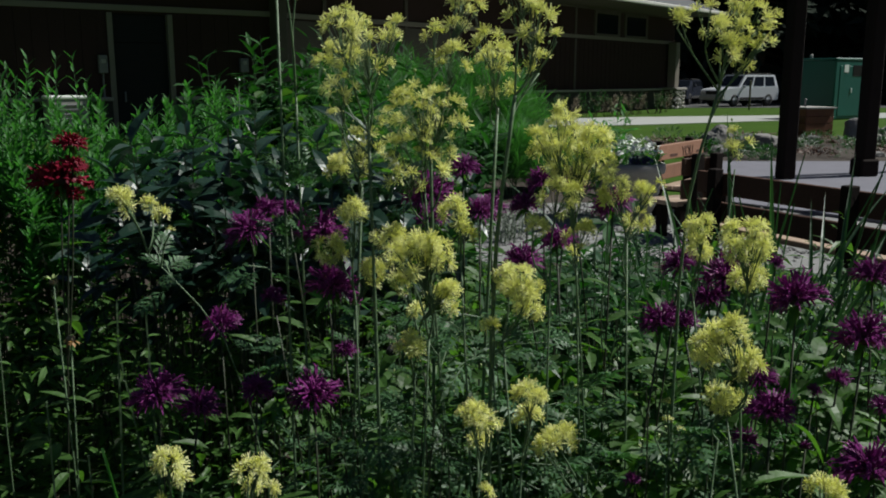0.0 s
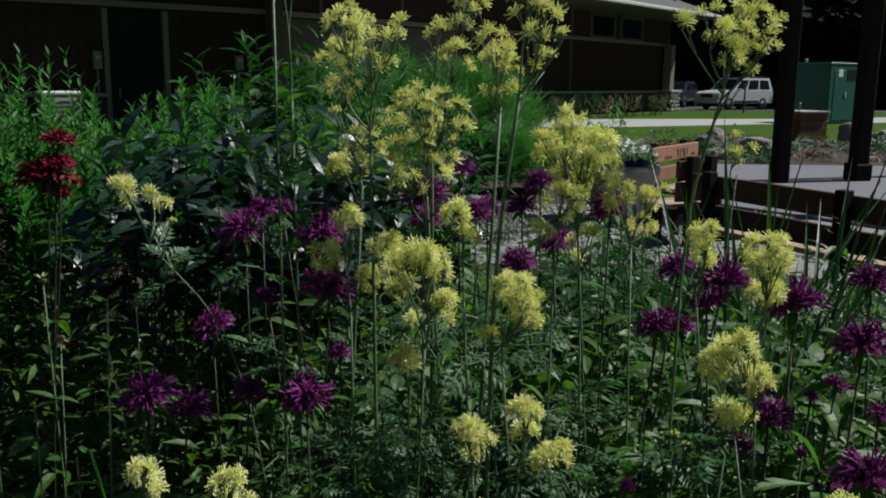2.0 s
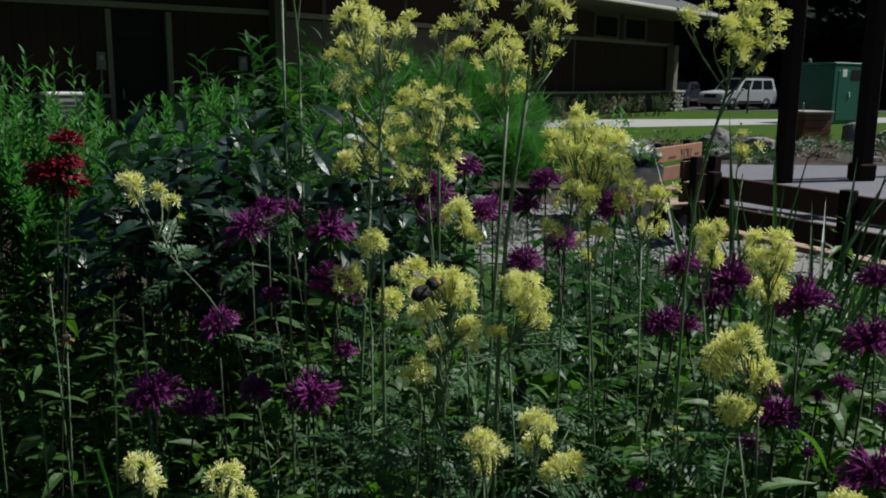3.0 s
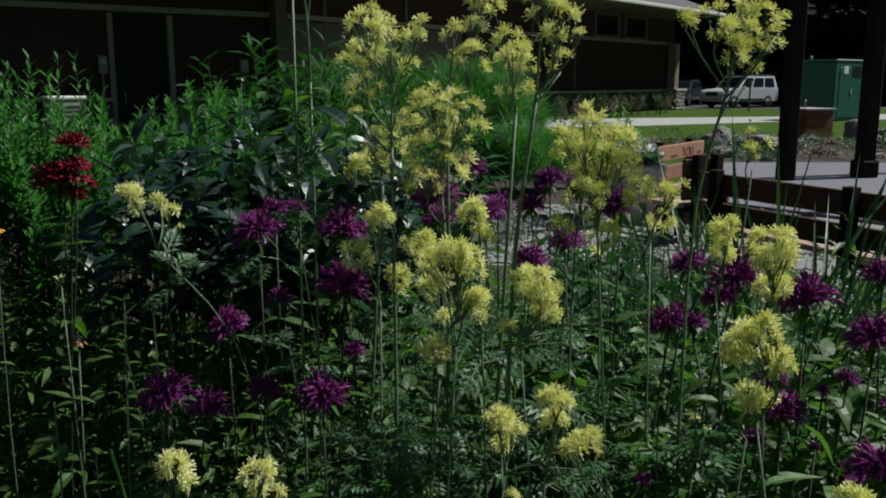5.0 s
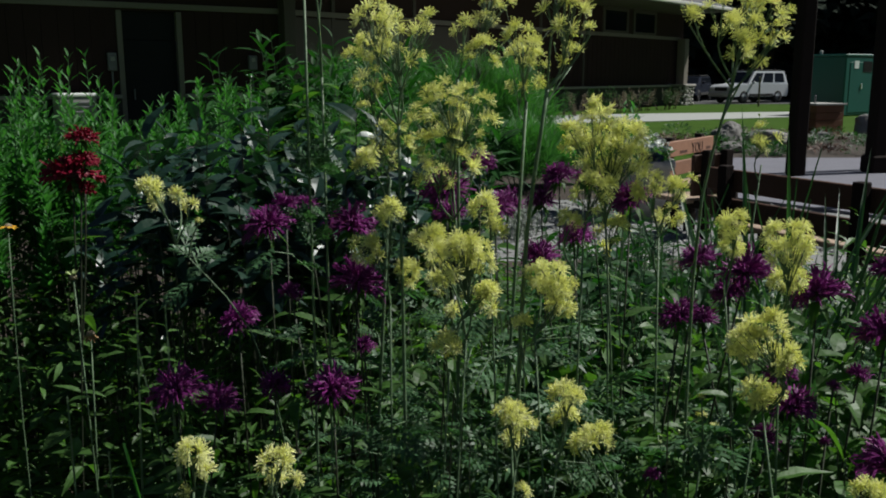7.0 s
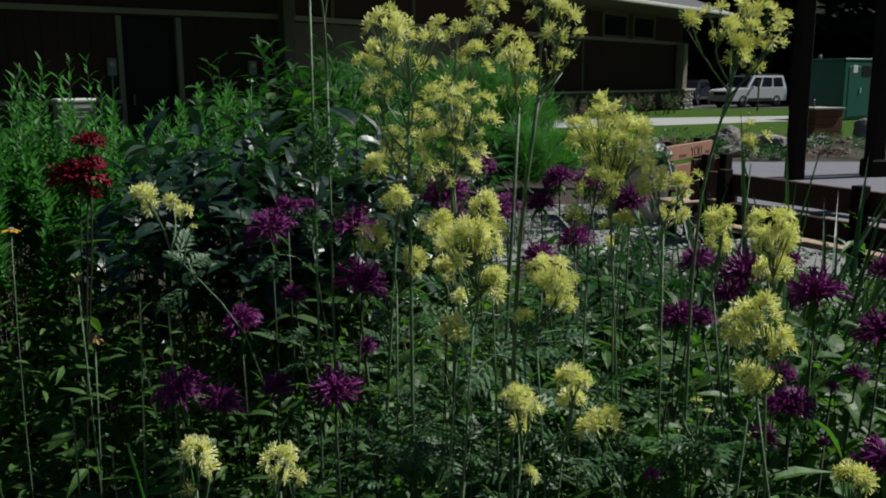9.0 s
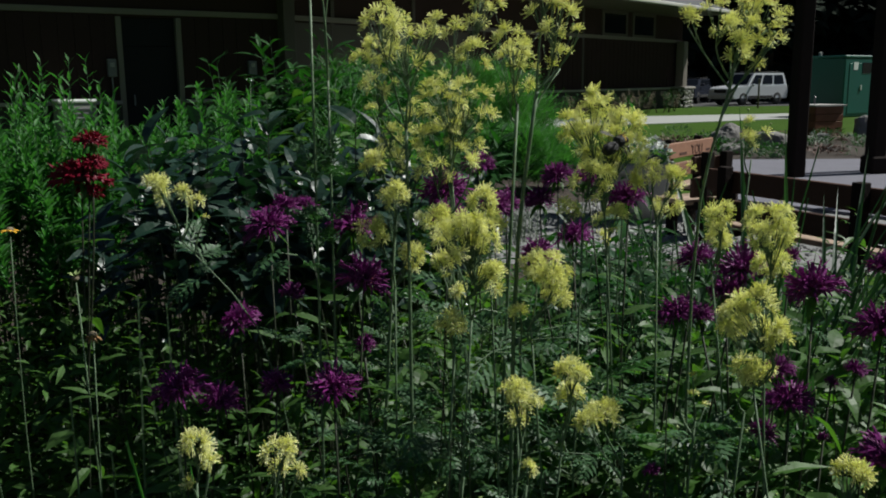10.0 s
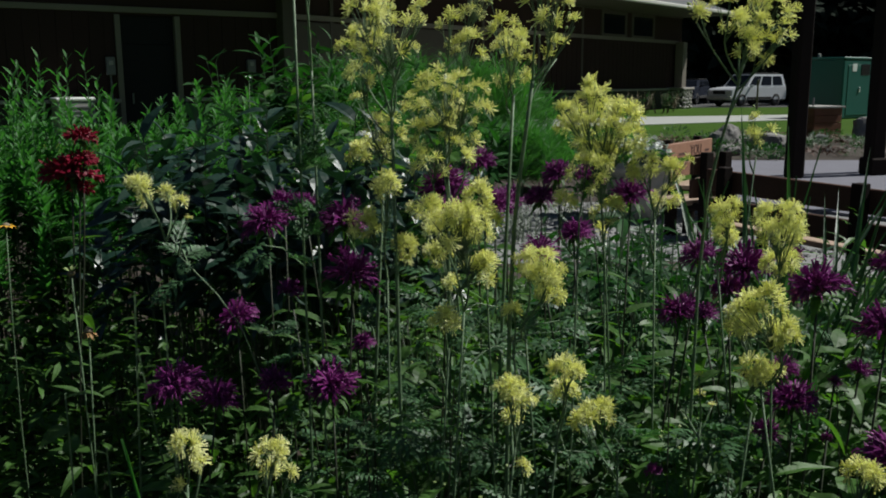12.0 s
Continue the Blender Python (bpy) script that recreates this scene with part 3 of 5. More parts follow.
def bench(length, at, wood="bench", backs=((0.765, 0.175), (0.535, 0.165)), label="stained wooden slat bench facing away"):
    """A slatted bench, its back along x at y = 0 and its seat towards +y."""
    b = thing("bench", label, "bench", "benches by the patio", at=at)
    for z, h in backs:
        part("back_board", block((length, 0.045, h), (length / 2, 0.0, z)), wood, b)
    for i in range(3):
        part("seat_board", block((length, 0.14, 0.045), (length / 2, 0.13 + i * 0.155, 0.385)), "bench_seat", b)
    n = max(2, int(round(length / 1.35)) + 1)
    for k in range(n):
        x = 0.26 * min(1, length) + (min(length, 3.08) - 0.52 * min(1, length)) * k / (n - 1)
        part("back_post", block((0.09, 0.09, 0.90), (x, -0.07, 0.44)), "timber", b)
        part("leg", block((0.09, 0.09, 0.38), (x, 0.40, 0.19)), "timber", b)
        part("rail", block((0.07, 0.46, 0.07), (x, 0.2, 0.35)), "timber", b)
    return b


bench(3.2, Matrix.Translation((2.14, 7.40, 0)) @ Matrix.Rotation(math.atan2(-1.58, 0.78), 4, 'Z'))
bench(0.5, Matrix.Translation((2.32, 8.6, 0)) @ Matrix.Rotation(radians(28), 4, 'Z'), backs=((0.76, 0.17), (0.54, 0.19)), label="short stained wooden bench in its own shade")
lb = bench(1.45, Matrix.Translation((3.28, 11.30, 0)) @ Matrix.Rotation(math.atan2(-1.0, -0.73), 4, 'Z'), "bench_sunlit", label="sunlit stained wooden bench with carved words on the back")


def carving():
    cu = bpy.data.curves.new("carved_word", 'FONT')
    cu.body = "YOU"
    cu.size, cu.extrude, cu.align_x = 0.17, 0.002, 'CENTER'
    cu.materials.append(M["letter"])
    ob = new("carved_word", cu)
    ob.parent = lb
    ob.matrix_basis = Matrix.Translation((0.55, 0.026, 0.69)) @ Matrix.Rotation(radians(180), 4, 'Z') @ Matrix.Rotation(radians(90), 4, 'X')
    for x, w in ((0.98, 0.22), (0.18, 0.14), (0.6, 0.1)):
        part("carved_mark", block((w, 0.004, 0.03), (x, 0.024, 0.72 if x > 0.7 or x < 0.3 else 0.5), 0), "letter", lb)


carving()


def pot():
    p = thing("plant_pot", "round grey concrete pot of white and blue flowers", "plant pot", at=Matrix.Translation((2.10, 10.0, 0.012)) @ Matrix.Scale(1.1, 4))
    piece("bowl", lathe([(0.16, 0), (0.2, 0.02), (0.29, 0.2), (0.315, 0.40), (0.31, 0.49), (0.355, 0.505), (0.365, 0.55), (0.355, 0.60), (0.31, 0.61), (0.28, 0.54), (0.01, 0.54)], 28, "bowl", "pot"), p)
    n = 260
    a, r = U(0, 6.28, n), np.sqrt(U(0, 1, n)) * 0.31
    P = np.stack([r * np.cos(a), r * np.sin(a) , 0.58 + 0.28 * np.sqrt(np.clip(1 - (r / 0.36) ** 2, 0, 1)) * U(0.6, 1.1, n)], -1)
    v, f = scatter(leaf_shape(0.05, 0.05, 2, 0.3, 0.2, 0.5), frames(P, U(0, 6.28, n), U(-0.3, 0.9, n), U(-1, 1, n), U(0.6, 1.1, n)))
    piece("white_blossom", mesh_of("white_blossom", v, f, "white_petal"), p)
    n = 260
    P = np.stack([U(-0.05, 0.16, n), U(-0.30, -0.20, n), U(0.60, 0.68, n)], -1)
    v, f = scatter(leaf_shape(0.04, 0.04, 2, 0.3, 0.2, 0.5), frames(P, U(0, 6.28, n), U(-0.5, 0.5, n), U(-1, 1, n), U(0.6, 1.1, n)))
    piece("blue_blossom", mesh_of("blue_blossom", v, f, "blue_petal"), p)
    n = 600
    a, r = U(0, 6.28, n), np.sqrt(U(0, 1, n)) * 0.3
    P = np.stack([r * np.cos(a), r * np.sin(a), U(0.52, 0.72, n)], -1)
    v, f = scatter(leaf_shape(0.07, 0.025, 2, 0.3, 0.3), frames(P, a, U(0, 1.2, n), U(-1, 1, n), U(0.6, 1.2, n)))
    piece("foliage", mesh_of("foliage", v, f, "fern_leaf"), p)


pot()


def rock(name, x, y, s, seed, label):
    rng = np.random.default_rng(int(seed * 10) + 5)
    bm = bmesh.new()
    for d in rng.normal(0, 1, (26, 3)):
        d = Vector(d / np.linalg.norm(d)) * rng.uniform(0.82, 1.12)
        bm.verts.new((d.x, d.y, max(d.z, -0.5)))
    hull = bmesh.ops.convex_hull(bm, input=bm.verts)
    bmesh.ops.delete(bm, geom=[v for v in hull["geom_interior"] if isinstance(v, bmesh.types.BMVert)], context='VERTS')
    bmesh.ops.bevel(bm, geom=bm.edges[:], offset=0.07, segments=1, affect='EDGES')
    bmesh.ops.triangulate(bm, faces=bm.faces)
    bmesh.ops.subdivide_edges(bm, edges=bm.edges[:], cuts=2, use_grid_fill=True)
    for v in bm.verts:
        q = v.co * 2.2 + Vector((seed, 0, 0))
        v.co *= 1 + 0.10 * noise.noise(q) + 0.05 * noise.noise(q * 3)
        v.co = Vector((v.co.x * s[0], v.co.y * s[1], v.co.z * s[2]))
    ob = part(name, bm, "boulder")
    ob.matrix_basis = Matrix.Translation((x, y, 0.45 * s[2]))
    return tagged(ob, label, "rock", "rockery boulders")


for k, (x, y, sx, sz) in enumerate([(6.2, 19.9, 0.52, 0.40), (7.15, 20.2, 0.56, 0.32), (7.6, 21.3, 0.5, 0.22), (8.4, 21.6, 0.45, 0.2), (11.2, 24.0, 0.55, 0.42), (11.9, 23.6, 0.5, 0.3), (12.9, 23.3, 0.5, 0.3), (5.75, 18.4, 0.3, 0.2), (9.2, 22.2, 0.3, 0.16), (7.0, 18.6, 0.16, 0.12), (8.1, 19.2, 0.14, 0.1), (9.0, 18.3, 0.18, 0.12), (10.2, 19.6, 0.2, 0.14), (10.9, 22.6, 0.24, 0.2), (6.4, 17.6, 0.14, 0.1), (9.7, 17.6, 0.15, 0.1)]):
    rock("boulder", x, y, (sx, sx * 0.8, sz), 3.7 * k, "pale grey rough boulder edging the rockery")


def rockery_plants():
    kinds = (("shrub_leaf", "low green rockery plant", 0.30), ("blade", "low dark green rockery plant", 0.34), ("bench_leaf", "low reddish rockery plant", 0.2), ("pale_leaf", "low silvery grey-green rockery plant", 0.26))
    M["bench_leaf"] = material("bench_leaf", (0.11, 0.05, 0.03), 0.6, vary=0.4, scale=10)
    for k in range(84):
        mt, lab, h = kinds[(0, 2, 1, 0, 2, 3)[k % 6]]
        x = U(4.9, 15.5)
        y = U(17.5, 22.5)
        t = thing("rockery_plant", lab, "plant", "rockery plants", at=Matrix.Translation((x, y, 0.03)))
        n = 210
        a, r = U(0, 6.28, n), np.sqrt(U(0, 1, n)) * U(0.25, 0.5)
        P = np.stack([r * np.cos(a), r * np.sin(a), U(0, 1, n) * h * U(0.6, 1.2)], -1)
        v, f = scatter(leaf_shape(0.10, 0.032, 2, 0.3, 0.3), frames(P, a, U(0, 1.3, n), U(-1, 1, n), U(0.6, 1.2, n)))
        piece("foliage", mesh_of("foliage", v, f, mt), t)
    M.pop("bench_leaf")


rockery_plants()


# ---------------------------------------------------------------- shrubs and clumps behind the bed
def leafy(name, label, x, y, stems, height, spread, leaf, mat, per=26, lean=0.25, low=0.25, pitch=(0.1, 0.9), stem_mat="rue_stem", whorl=2.4, thick=0.004, group="", category="shrub", size=(0.7, 1.15)):
    """A clump of leafy stems rising from one base."""
    t = thing(name, label, category, group, at=Matrix.Translation((x, y, 0)))
    pairs, P, H, Q, S = [], [], [], [], []
    for k in range(stems):
        a = U(0, 6.28)
        r0, r1 = spread * 0.55 * math.sqrt(U(0, 1)), spread * math.sqrt(U(0, 1))
        h = height * U(0.78, 1.04)
        top = np.array([r1 * math.cos(a) * (1 + lean), r1 * math.sin(a) * (1 + lean), h])
        pts = bend((r0 * math.cos(a), r0 * math.sin(a), -0.03), top, 0, 6, 0.02)
        pairs.append(tube(pts, np.linspace(thick, thick * 0.35, 6), 4))
        for j in range(per):
            s = low + (1 - low) * (j + U(0, 1)) / per
            q = s * 5
            i = min(4, int(q))
            P.append(pts[i] + (pts[i + 1] - pts[i]) * (q - i))
            H.append(j * whorl + k)
            Q.append(U(*pitch) + 0.4 * max(0, s - 0.85) / 0.15)
            S.append(U(*size) * (1 - 0.35 * max(0, s - 0.8) / 0.2))
    for v, f in pairs:
        piece("stem", mesh_of("stem", v, f, stem_mat), t)
    n = len(P)
    v, f = scatter(leaf, frames(np.array(P), np.array(H), np.array(Q), U(-0.5, 0.5, n), np.array(S)))
    piece("foliage", mesh_of("foliage", v, f, mat), t)
    return t


lance = leaf_shape(0.074, 0.018, 3, 0.3, 0.2, 0.4)
for k in range(40):
    x, y = -3.0 + (k % 10) * 0.225 + U(-0.08, 0.08), 3.1 + (k // 10) * 0.34 + U(-0.1, 0.1)
    leafy("lance_leaf_bush", "bright green bush of upright stems with narrow leaves", x, y, 11, 1.36 + 0.045 * (k // 10) + U(-0.05, 0.05), 0.2, lance, "lance_leaf", 66, 0.15, 0.82 - 0.035 * (k // 10), (0.4, 1.1), stem_mat="balm_stem", group="narrow-leaved bushes")
for x, y, h in ((-1.55, 3.4, 1.64), (-1.44, 3.45, 1.60), (-1.66, 3.5, 1.60), (-1.08, 3.9, 1.54), (-1.36, 3.4, 1.62), (-1.60, 3.3, 1.60), (-1.50, 3.35, 1.63), (-1.57, 3.45, 1.64), (-1.42, 3.5, 1.60)):
    leafy("lance_leaf_bush", "tall bright green spray of narrow leaves", x, y, 5, h, 0.07, lance, "lance_leaf", 70, 0.2, 0.3, (0.35, 1.0), group="narrow-leaved bushes")

gloss = leaf_shape(0.14, 0.060, 5, 0.35, 0.45, 0.42)
for x, y, h in ((-0.78, 2.45, 1.42), (-0.55, 2.6, 1.40), (-0.90, 2.6, 1.36), (-0.35, 2.8, 1.34), (-0.70, 2.9, 1.46), (-0.15, 3.0, 1.36), (-0.62, 2.3, 1.42), (-0.42, 2.35, 1.45), (-0.28, 2.5, 1.46)):
    leafy("glossy_bush", "dark bush of large glossy drooping leaves", x, y, 10, h, 0.22, gloss, "gloss_leaf", 10, 0.2, 0.83, (-0.25, 0.95), stem_mat="balm_stem", group="glossy dark bushes")
peony = leaf_shape(0.19, 0.046, 4, 0.3, 0.3, 0.45)
for x, y, h in ((-1.0, 5.0, 1.72), (-0.72, 5.1, 1.76), (-1.05, 5.4, 1.68), (-0.5, 5.0, 1.72), (-0.8, 4.7, 1.6), (-0.35, 4.9, 1.52), (-0.1, 4.7, 1.45)):
    leafy("arching_shrub", "green shrub with long arching pointed leaves", x, y, 20, h, 0.30, peony, "shrub_leaf", 34, 0.5, 0.3, (-0.2, 0.8), group="arching shrubs")
wide = leaf_shape(0.13, 0.07, 4, 0.25, 0.35, 0.4)
for x, y, h in ((-0.78, 4.1, 1.52), (-0.5, 3.9, 1.52), (-0.5, 3.3, 1.4), (-0.28, 3.5, 1.42), (-0.05, 3.4, 1.32)):
    leafy("broad_leaf_clump", "green clump of broad pointed leaves", x, y, 10, h, 0.2, wide, "balm_leaf", 26, 0.2, 0.3, (-0.3, 0.6), group="broad-leaved clumps")


def feathery(x, y, h, spread, n, label, big=1.0, name="feathery_plant"):
    """A clump of thread-fine foliage."""
    t = thing(name, label, "plant", "feathery clumps", at=Matrix.Translation((x, y, 0)))
    pairs, P, H, Q = [], [], [], []
    for k in range(n):
        a = U(0, 6.28)
        r = spread * math.sqrt(U(0, 1))
        hh = h * (1.05 - 0.45 * (r / spread) ** 2) * U(0.8, 1.0)
        top = np.array([r * math.cos(a), r * math.sin(a), hh])
        pts = bend(top * [0.3, 0.3, 0] , top, 0, 6, 0.02)
        pairs.append(tube(pts, np.linspace(0.0035, 0.001, 6) * big, 3))
        for j in range(115):
            s = U(0.3, 1.0)
            i = min(4, int(s * 5))
            P.append(pts[i] + (pts[i + 1] - pts[i]) * (s * 5 - i))
            H.append(U(0, 6.28))
            Q.append(U(0.5, 1.35))
    for v, f in pairs[::6]:
        piece("stem", mesh_of("stem", v, f, "rue_stem"), t)
    m = len(P)
    v, f = scatter(leaf_shape(0.15 * big, 0.0042 * big, 2, 0.2, 0.35), frames(np.array(P), np.array(H), np.array(Q), U(-1, 1, m), U(0.6, 1.2, m)))
    piece("foliage", mesh_of("foliage", v, f, "fern_leaf"), t)


for x, y, h, s in ((-0.35, 4.9, 1.66, 0.3), (-0.6, 5.2, 1.68, 0.32), (-0.5, 4.2, 1.56, 0.25), (-0.28, 4.3, 1.5, 0.2)):
    feathery(x, y, h, s, 90, "bright green clump of thread-fine feathery foliage")
for x, y, h, s in ((-1.5, 13.6, 1.85, 0.8), (-0.7, 14.2, 1.95, 0.85), (0.1, 14.0, 1.9, 0.8), (0.75, 14.4, 1.85, 0.75), (1.15, 15.0, 1.6, 0.6)):
    feathery(x, y, h, s, 70, "tall bright green shrub of fine feathery foliage", 2.6)
for x, y, h, s in ((0.95, 12.3, 0.95, 0.45), (0.45, 12.6, 0.9, 0.45), (1.45, 12.9, 0.8, 0.4)):
    feathery(x, y, h, s, 60, "fountain-shaped tuft of fine ornamental grass", 2.2, "grass_tuft")
for x, y, h in ((1.85, 9.9, 1.22), (2.0, 10.5, 1.25), (1.6, 10.4, 1.1)):
    leafy("pot_side_shrub", "small upright green leafy plant beside the pot", x, y, 8, h, 0.22, peony, "lance_leaf", 18, 0.3, 0.2, (0.1, 0.9), group="plants by the pot")


for x, y, h in ((0.62, 8.6, 0.40), (0.78, 8.9, 0.34)):
    leafy("silver_plant", "small silvery needle-leaved plant in the gravel", x, y, 16, h, 0.16, leaf_shape(0.09, 0.009, 3, 0.3, 0.1, 0.5), "pale_leaf", 16, 0.5, 0.15, (0.4, 1.1), category="plant", group="plants in the gravel")


def blades(x, y, n, h, spread, label, wide=0.022, arch=0.34, mat="blade", lean=0.0):
    t = thing("sword_leaf_clump", label, "plant", "sword-leaved clumps", at=Matrix.Translation((x, y, 0)))
    for k in range(n):
        a, r = U(0, 6.28), spread * U(0.1, 1)
        hh = h * U(0.78, 1.12)
        d = np.array([math.cos(a), math.sin(a), 0])
        s = np.linspace(0, 1, 9)
        out = arch * U(0.2, 1.5)
        pts = d * (0.02 + r) + d[None] * (out * s[:, None] ** 2.2 * hh) + np.array([0, 0, 1]) * (hh * (s - 0.35 * out * s ** 3))[:, None] + np.array([1.0, 0, 0]) * (lean * U(0.5, 1.3) * s ** 2)[:, None]
        side = np.array([-d[1], d[0], 0])
        w = wide * (1 - s ** 6 * 0.97) * U(0.6, 1.1)
        V = np.concatenate([pts - side * w[:, None] / 2, pts + d * 0.003, pts + side * w[:, None] / 2])
        F = []
        for i in range(8):
            F += [[i, i + 1, i + 10, i + 9], [i + 9, i + 10, i + 19, i + 18]]
        piece("leaf_blade", mesh_of("leaf_blade", V, F, mat), t)


dusk = leaf_shape(0.10, 0.03, 4, 0.3, 0.35, 0.4)
for k in range(20):
    y = 1.8 + 0.16 * k
    x = y * (0.155 + 0.055 * (k * 7 % 9)) + U(-0.05, 0.05)
    leafy("leafy_clump", "dense dark green leafy clump behind the flowers", x, y, 14, 1.58 - (0.165 if x / y < 0.3 else 0.205) * y - 0.06 * (k % 2), 0.2, dusk, "blade", 30, 0.2, 0.2, (-0.3, 0.7), group="leafy clumps")
for k in range(12):
    y = 1.8 + 0.13 * k
    x = y * (0.13 + 0.017 * (k * 5 % 9)) + U(-0.03, 0.03)
    leafy("leafy_clump", "tall dark green leafy clump among the bee balm", x, y, 11, 1.57 - 0.147 * y - 0.05 * (k % 3), 0.16, dusk, "shrub_leaf", 24, 0.2, 0.2, (-0.4, 0.7), group="leafy clumps")
for k in range(11):
    y = 1.9 + 0.46 * k
    x = y * (0.03 + 0.02 * (k * 3 % 5)) + U(-0.03, 0.03)
    leafy("leafy_clump", "low dark green leafy clump before the gravel", x, y, 12, 1.53 - 0.2 * y, 0.2 + 0.03 * k, dusk, "balm_leaf", 22, 0.2, 0.2, (-0.2, 0.8), group="leafy clumps")
for x, y, n, h in ((0.57, 1.8, 9, 1.42), (0.66, 1.85, 12, 1.46), (0.76, 1.85, 13, 1.44), (0.60, 1.65, 10, 1.36), (0.95, 2.15, 14, 1.42), (0.80, 2.1, 9, 1.48), (0.88, 2.0, 14, 1.40), (0.66, 2.1, 8, 1.44), (0.71, 1.6, 13, 1.30), (0.80, 1.7, 14, 1.30)):
    blades(x, y, n, h, 0.11, "clump of long dark green sword-shaped leaves", 0.019, 0.40)
for x, y, n, h in ((0.36, 1.6, 5, 1.30), (0.44, 1.7, 6, 1.33), (0.50, 1.65, 7, 1.33), (0.56, 1.75, 6, 1.34), (0.64, 1.7, 6, 1.30), (0.30, 1.7, 4, 1.32)):
    blades(x, y, n, h, 0.05, "clump of dark green sword-shaped leaves leaning over", 0.016, 0.10, lean=0.36)


twig = leaf_shape(0.12, 0.03, 3, 0.3, 0.2, 0.4)
for k in range(8):
    leafy("foundation_shrub", "sparse brownish shrub along the building foot", 4.2 + 0.95 * k, 34.5 + 1.35 * k + U(-0.4, 0.4), 9, U(0.7, 1.2), 0.6, twig, "dry_stem" if k % 2 else "shrub_leaf", 26, 0.4, 0.25, (0, 1.0), stem_mat="bark", thick=0.015, group="shrubs along the wall", size=(1.0, 1.8))


# ---------------------------------------------------------------- meadow rue
def puff_mesh(k, count, low):
    """A tuft of stamens fanning out from one point, each a thin stalk with a thicker tip."""
    rng = np.random.default_rng(40 + k)
    pairs = []
    for i in range(count):
        z = 1 - (1 - low) * (i + rng.uniform(0, 1)) / count
        a = i * 2.4 + rng.normal(0, 0.25)
        h = math.sqrt(max(0, 1 - z * z))
        d = np.array([h * math.cos(a), h * math.sin(a), z])
        e = d * rng.uniform(0.6, 1.12) + rng.normal(0, 0.11, 3)
        pairs.append(tube([d * 0.05, e * 0.5 + [0, 0, 0.07], e * 0.80, e * 0.93, e], [0.018, 0.024, 0.034, 0.062, 0.034], 3))
    v, f = join(pairs)
    return mesh_of("flower", v, f, "rue_flower")


def bud_mesh():
    """A closed pale bud."""
    v, f = tube([(0, 0, -0.2), (0, 0, 0.25), (0, 0, 0.8), (0, 0, 1.15)], [0.15, 0.62, 0.5, 0.08], 5)
    return mesh_of("bud", v, f, "bud", True)


def spray_shape():
    """A cut compound leaf along +x: pairs of narrow pointed lobes on a fine rib."""
    V, F = [], []

    def lobe(x, z, a, L, w):
        c, sn = math.cos(a), math.sin(a)
        o = len(V)
        for u, t, up in ((0, 0, 0), (0.55, -w, 0.05), (1.0, 0, -0.03), (0.55, w, 0.05)):
            V.append((x + L * u * c - t * sn, L * u * sn + t * c, z + up - 0.06 * L * u))
        F.append([o, o + 1, o + 2, o + 3])

    for x, L in ((0.16, 0.34), (0.34, 0.44), (0.52, 0.38), (0.68, 0.30), (0.82, 0.20)):
        for sgn in (-1, 1):
            lobe(x, -0.12 * x * x, sgn * 0.75, L * 1.1, 0.044)
            if L > 0.3:
                lobe(x + L * 0.38, -0.12 * x * x, sgn * 0.35, L * 0.75, 0.034)
    lobe(0.78, -0.08, 0.0, 0.42, 0.046)
    lobe(0.0, 0.0, 0.0, 0.95, 0.012)
    return np.array(V), np.array(F)


PUFFS = [puff_mesh(k, 46, -0.25) for k in range(4)]
OPEN_PUFFS = [puff_mesh(10 + k, 36, 0.05) for k in range(4)]
BUD = bud_mesh()
LEAFLET = spray_shape()
SWAYING = {}


def rue_leaves(pts, n, P, H, Q, S, r=0.10):
    """Compound leaves held out from a stem: sprays of small wedge leaflets."""
    pairs = []
    for k in range(n):
        s = U(0.30, 0.84)
        i = min(len(pts) - 2, int(s * (len(pts) - 1)))
        o = pts[i] + (pts[i + 1] - pts[i]) * (s * (len(pts) - 1) - i)
        a = U(0, 6.28)
        L = r * U(0.6, 1.3)
        e = o + np.array([math.cos(a) * L, math.sin(a) * L, L * U(0.0, 0.6)])
        pairs.append(tube(bend(o, e, -0.01, 3), [0.0012, 0.001, 0.0007], 3))
        for j, (u, turn) in enumerate(((1.0, 0.0), (0.75, 0.8), (0.7, -0.8), (0.45, 1.1))):
            P.append(o + (e - o) * u + RNG.normal(0, 0.006, 3))
            H.append(a + turn + RNG.normal(0, 0.3))
            Q.append(U(-0.45, 0.7))
            S.append(U(0.040, 0.086) * min(1.0, 0.25 + r * 8.8) * (1.0 if j < 3 else 0.8))
    return pairs


